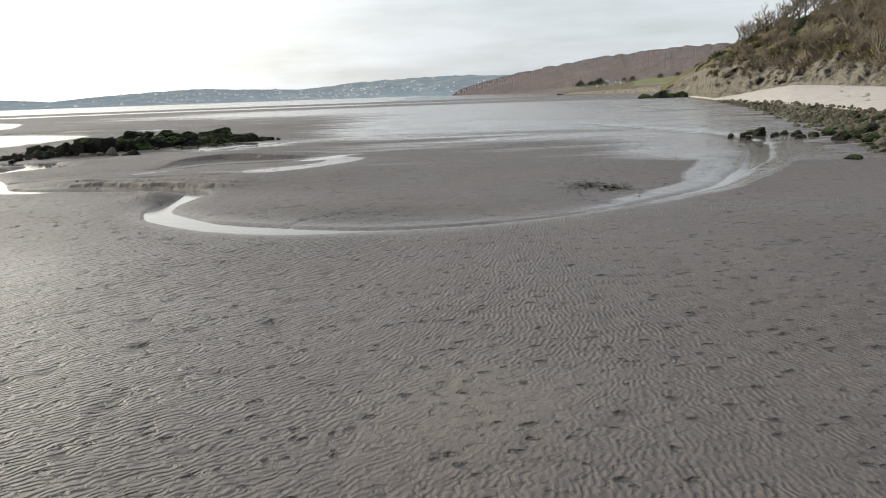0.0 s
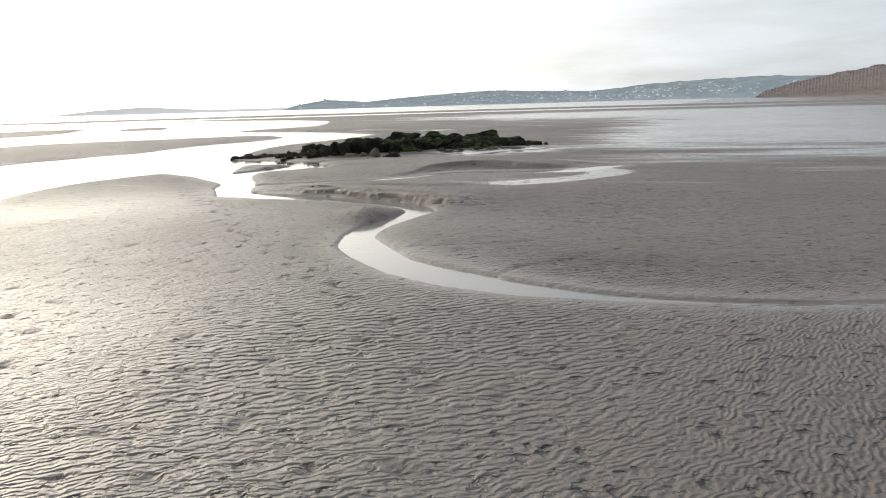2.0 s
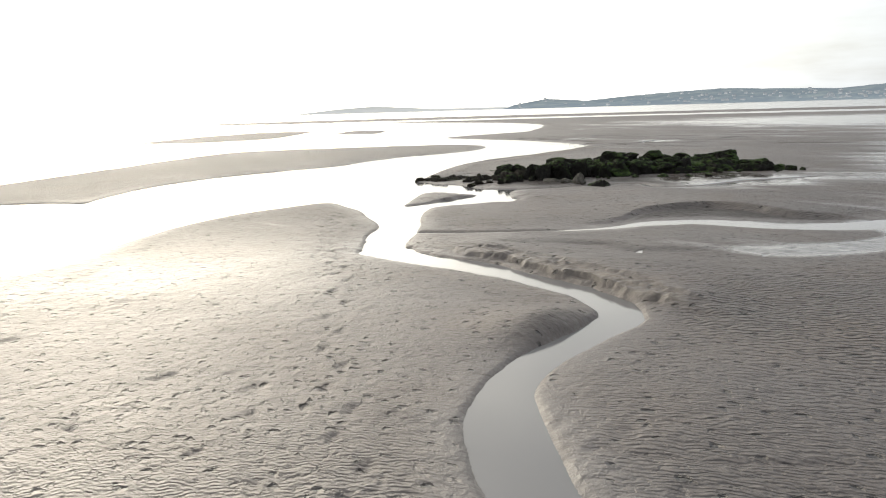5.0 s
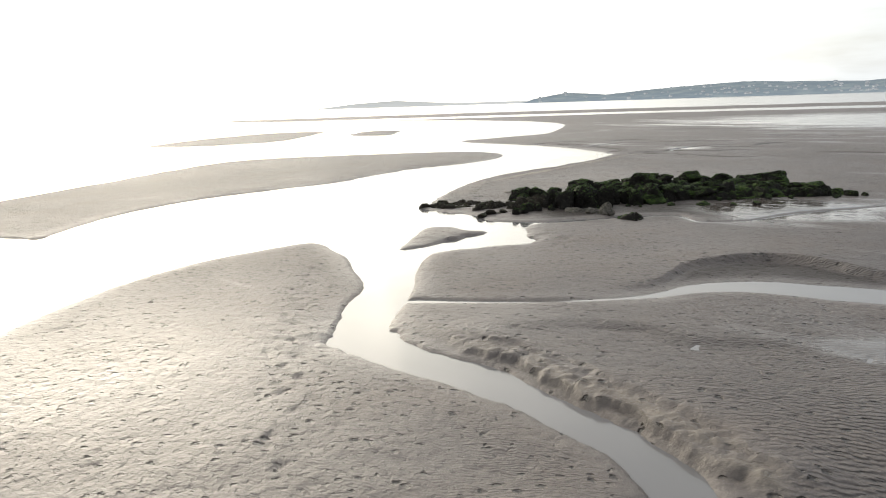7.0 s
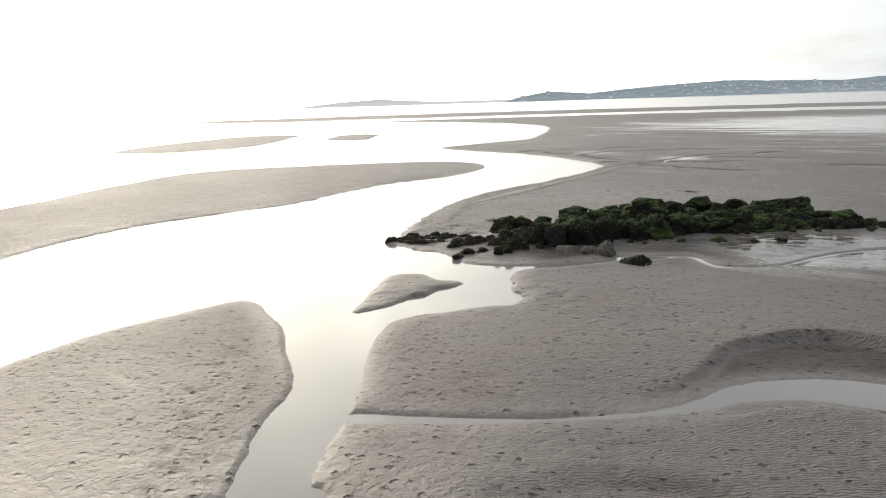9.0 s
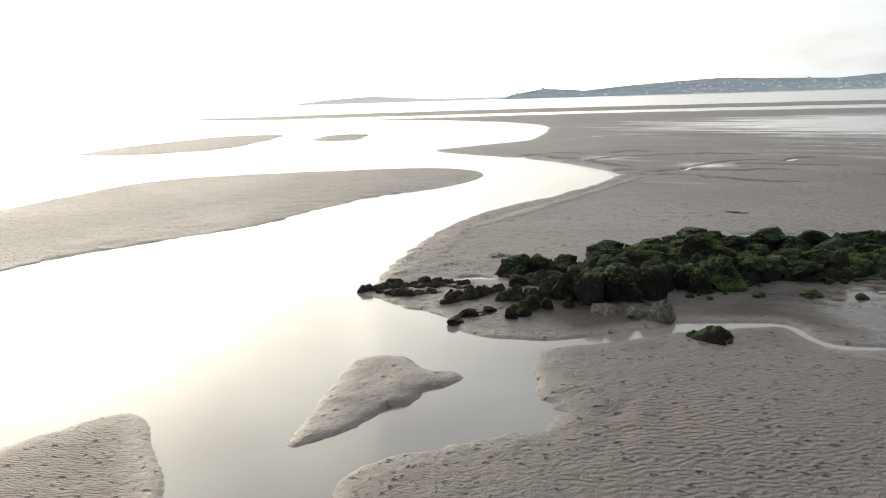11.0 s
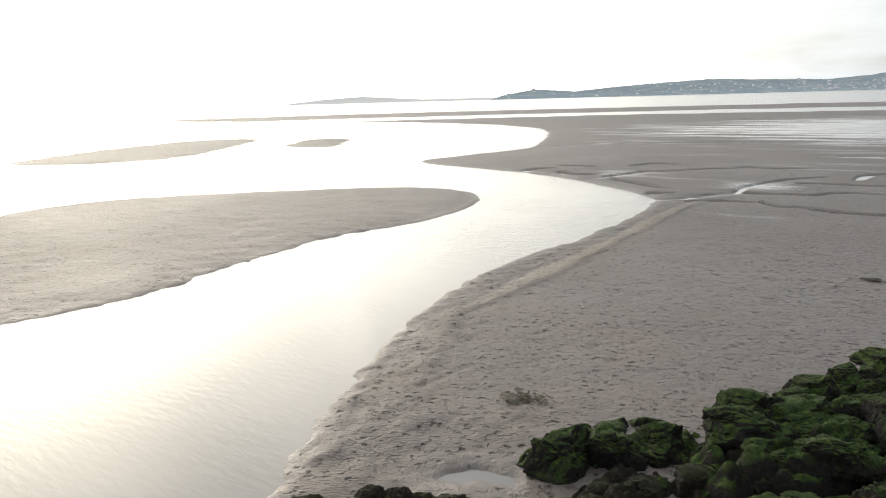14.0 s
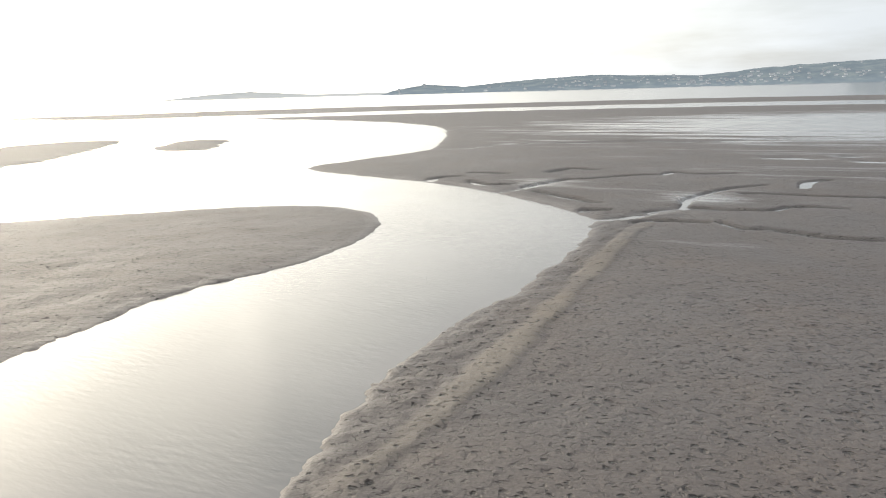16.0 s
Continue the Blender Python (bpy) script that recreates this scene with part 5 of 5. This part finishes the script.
low, _ = polar_hill("low_cliff", 9.5, 19.5, lambda a_: 460 - 16 * (a_ - 10), lambda a_: 466 - 16 * (a_ - 10), [(9.5, 0.0), (10.5, 0.003), (13, 0.006), (16, 0.0085), (19.5, 0.012)], CLIFF, 0.4, 120, 12, 64)
tagged(low, "low pale limestone cliff along the far cove", "cliff", kind="structure")
bank, _ = polar_hill("scrub_bank", 9.5, 15.2, lambda a_: 464 - 16 * (a_ - 10), lambda a_: 640 - 16 * (a_ - 10), [(9.5, 0.002), (12, 0.0085), (14, 0.012), (15.2, 0.014)], SCRUB, 0.25, 60, 16, 68, 0.45, 0.6)
tagged(bank, "brown scrubby bank above the low cliff", "hillside", kind="structure")
field, _ = polar_hill("field", 15.1, 20.5, lambda a_: 464 - 16 * (a_ - 10), lambda a_: 640 - 16 * (a_ - 10), [(15.1, 0.0145), (16, 0.0175), (19.5, 0.021), (20.5, 0.02)], GRASS, 0.1, 60, 16, 65, 0.45, 0.6)
tagged(field, "green sloping pasture above the cove", "field", kind="structure")
for az, dist, size in ((11.2, 500, 5), (12.0, 505, 4), (12.6, 500, 6), (14.4, 520, 4.5), (15.0, 515, 5), (17.0, 470, 4), (18.2, 470, 4)):
    z = 4.5 + (az - 11) * 0.5
    m = pose(dist * math.sin(radians(az)), dist * math.cos(radians(az)), z) @ Matrix.Scale(size, 4)
    copy_thing(ever if az < 13 else bushes[1], m).matrix_basis = m

# far coast: so far off that it stands still; its haze is painted as emission
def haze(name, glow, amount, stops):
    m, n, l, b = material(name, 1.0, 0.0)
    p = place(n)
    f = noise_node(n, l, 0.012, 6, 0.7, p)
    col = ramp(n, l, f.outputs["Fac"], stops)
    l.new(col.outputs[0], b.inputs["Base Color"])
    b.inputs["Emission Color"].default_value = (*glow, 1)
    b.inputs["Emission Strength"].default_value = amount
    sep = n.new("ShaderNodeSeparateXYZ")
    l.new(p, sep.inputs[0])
    # a little more glow near the waterline, as thicker haze
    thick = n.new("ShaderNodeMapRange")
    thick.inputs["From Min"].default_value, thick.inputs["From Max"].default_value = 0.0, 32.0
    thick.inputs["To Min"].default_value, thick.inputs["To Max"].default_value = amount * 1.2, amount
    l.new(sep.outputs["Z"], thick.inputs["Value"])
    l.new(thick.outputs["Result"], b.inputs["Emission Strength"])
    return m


FAR = haze("hazed_hillside", (0.38, 0.455, 0.52), 0.55, [(0.38, (0.015, 0.022, 0.026)), (0.5, (0.04, 0.048, 0.046)), (0.64, (0.10, 0.105, 0.085))])
FARTHER = haze("hazed_farthest_hillside", (0.62, 0.63, 0.63), 0.7, [(0.35, (0.08, 0.09, 0.09)), (0.65, (0.16, 0.16, 0.15))])
COAST = [(-49.5, 0.0), (-46, 0.006), (-43, 0.0085), (-38.5, 0.003), (-33, 0.003)]
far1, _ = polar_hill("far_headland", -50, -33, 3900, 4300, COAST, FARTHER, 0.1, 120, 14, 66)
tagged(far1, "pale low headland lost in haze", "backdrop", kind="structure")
COAST = [(-33.4, 0.0), (-32.4, 0.005), (-30, 0.0118), (-27, 0.008), (-23.4, 0.013), (-19, 0.017), (-17, 0.018), (-13.7, 0.0155), (-10, 0.0135), (-7.5, 0.0165), (-6.3, 0.0195), (-2.7, 0.0228), (1.6, 0.025), (6, 0.023), (15, 0.02), (40, 0.01)]
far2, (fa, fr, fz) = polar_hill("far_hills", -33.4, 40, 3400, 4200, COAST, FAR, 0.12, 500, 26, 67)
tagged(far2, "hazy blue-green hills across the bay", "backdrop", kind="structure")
# walls and roofs glow with the same painted haze
HOUSE = haze("hazed_house_wall", (0.5, 0.54, 0.56), 0.4, [(0.4, (0.25, 0.26, 0.26)), (0.6, (0.5, 0.5, 0.5))])
ROOF = haze("hazed_house_roof", (0.33, 0.38, 0.42), 0.6, [(0.4, (0.08, 0.08, 0.09)), (0.6, (0.15, 0.14, 0.14))])


def far_house(wall_mat, roof_mat, label, group):
    house = new("house")
    bm = bmesh.new()
    bmesh.ops.create_cube(bm, size=1, matrix=Matrix.Translation((0, 0, 0.3)) @ Matrix.Diagonal((1.3, 0.8, 0.6, 1)))
    part("wall", bm, wall_mat, house)
    bm = bmesh.new()
    v = [bm.verts.new(q) for q in ((-0.7, -0.45, 0.6), (0.7, -0.45, 0.6), (0.7, 0.45, 0.6), (-0.7, 0.45, 0.6), (-0.6, 0, 0.98), (0.6, 0, 0.98))]
    for f in ((0, 1, 5, 4), (2, 3, 4, 5), (1, 2, 5), (3, 0, 4), (3, 2, 1, 0)):
        bm.faces.new([v[k] for k in f])
    part("roof", bm, roof_mat, house)
    return tagged(house, label, "house", group)


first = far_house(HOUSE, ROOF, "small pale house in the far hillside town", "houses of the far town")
rnd = random.Random(9)
count = 0
while count < 230:
    j = int(np.clip(rnd.gauss(0.36, 0.16), 0.02, 0.72) * 500)
    i = min(int(abs(rnd.gauss(0, 5.5))) + 1, 14)
    if rnd.random() > 0.35 + 0.65 * (lattice(np.array(j / 16.0), np.array(i / 4.0), 3) > 0.45):
        continue
    a_, r, z = fa[i, j] + rnd.uniform(-0.1, 0.1), fr[i, j] + rnd.uniform(-12, 12), fz[i, j]
    m = pose(r * math.sin(radians(a_)), r * math.cos(radians(a_)), z - 0.5, 0, 0, rnd.uniform(-35, 35)) @ Matrix.Scale(rnd.uniform(6, 11), 4)
    ob = first if count == 0 else copy_thing(first, m)
    ob.matrix_basis = m
    count += 1

RENDERED = plain("pale_render", [(0.3, (0.45, 0.44, 0.4)), (0.7, (0.6, 0.58, 0.54))], 0.5)
SLATE = plain("slate_roof", [(0.3, (0.12, 0.13, 0.13)), (0.7, (0.22, 0.22, 0.22))], 0.8)
cottage = far_house(RENDERED, SLATE, "small pale bungalow above the cove", "bungalows above the cove")
for k, (az, dist, z) in enumerate(((12.6, 500, 4.0), (13.1, 505, 4.8), (13.5, 500, 4.6), (13.9, 510, 6.0), (14.3, 500, 5.6), (13.2, 530, 7.0))):
    m = pose(dist * math.sin(radians(az)), dist * math.cos(radians(az)), z, 0, 0, rnd.uniform(-20, 20)) @ Matrix.Scale(rnd.uniform(1.7, 2.3), 4)
    ob = cottage if k == 0 else copy_thing(cottage, m)
    ob.matrix_basis = m
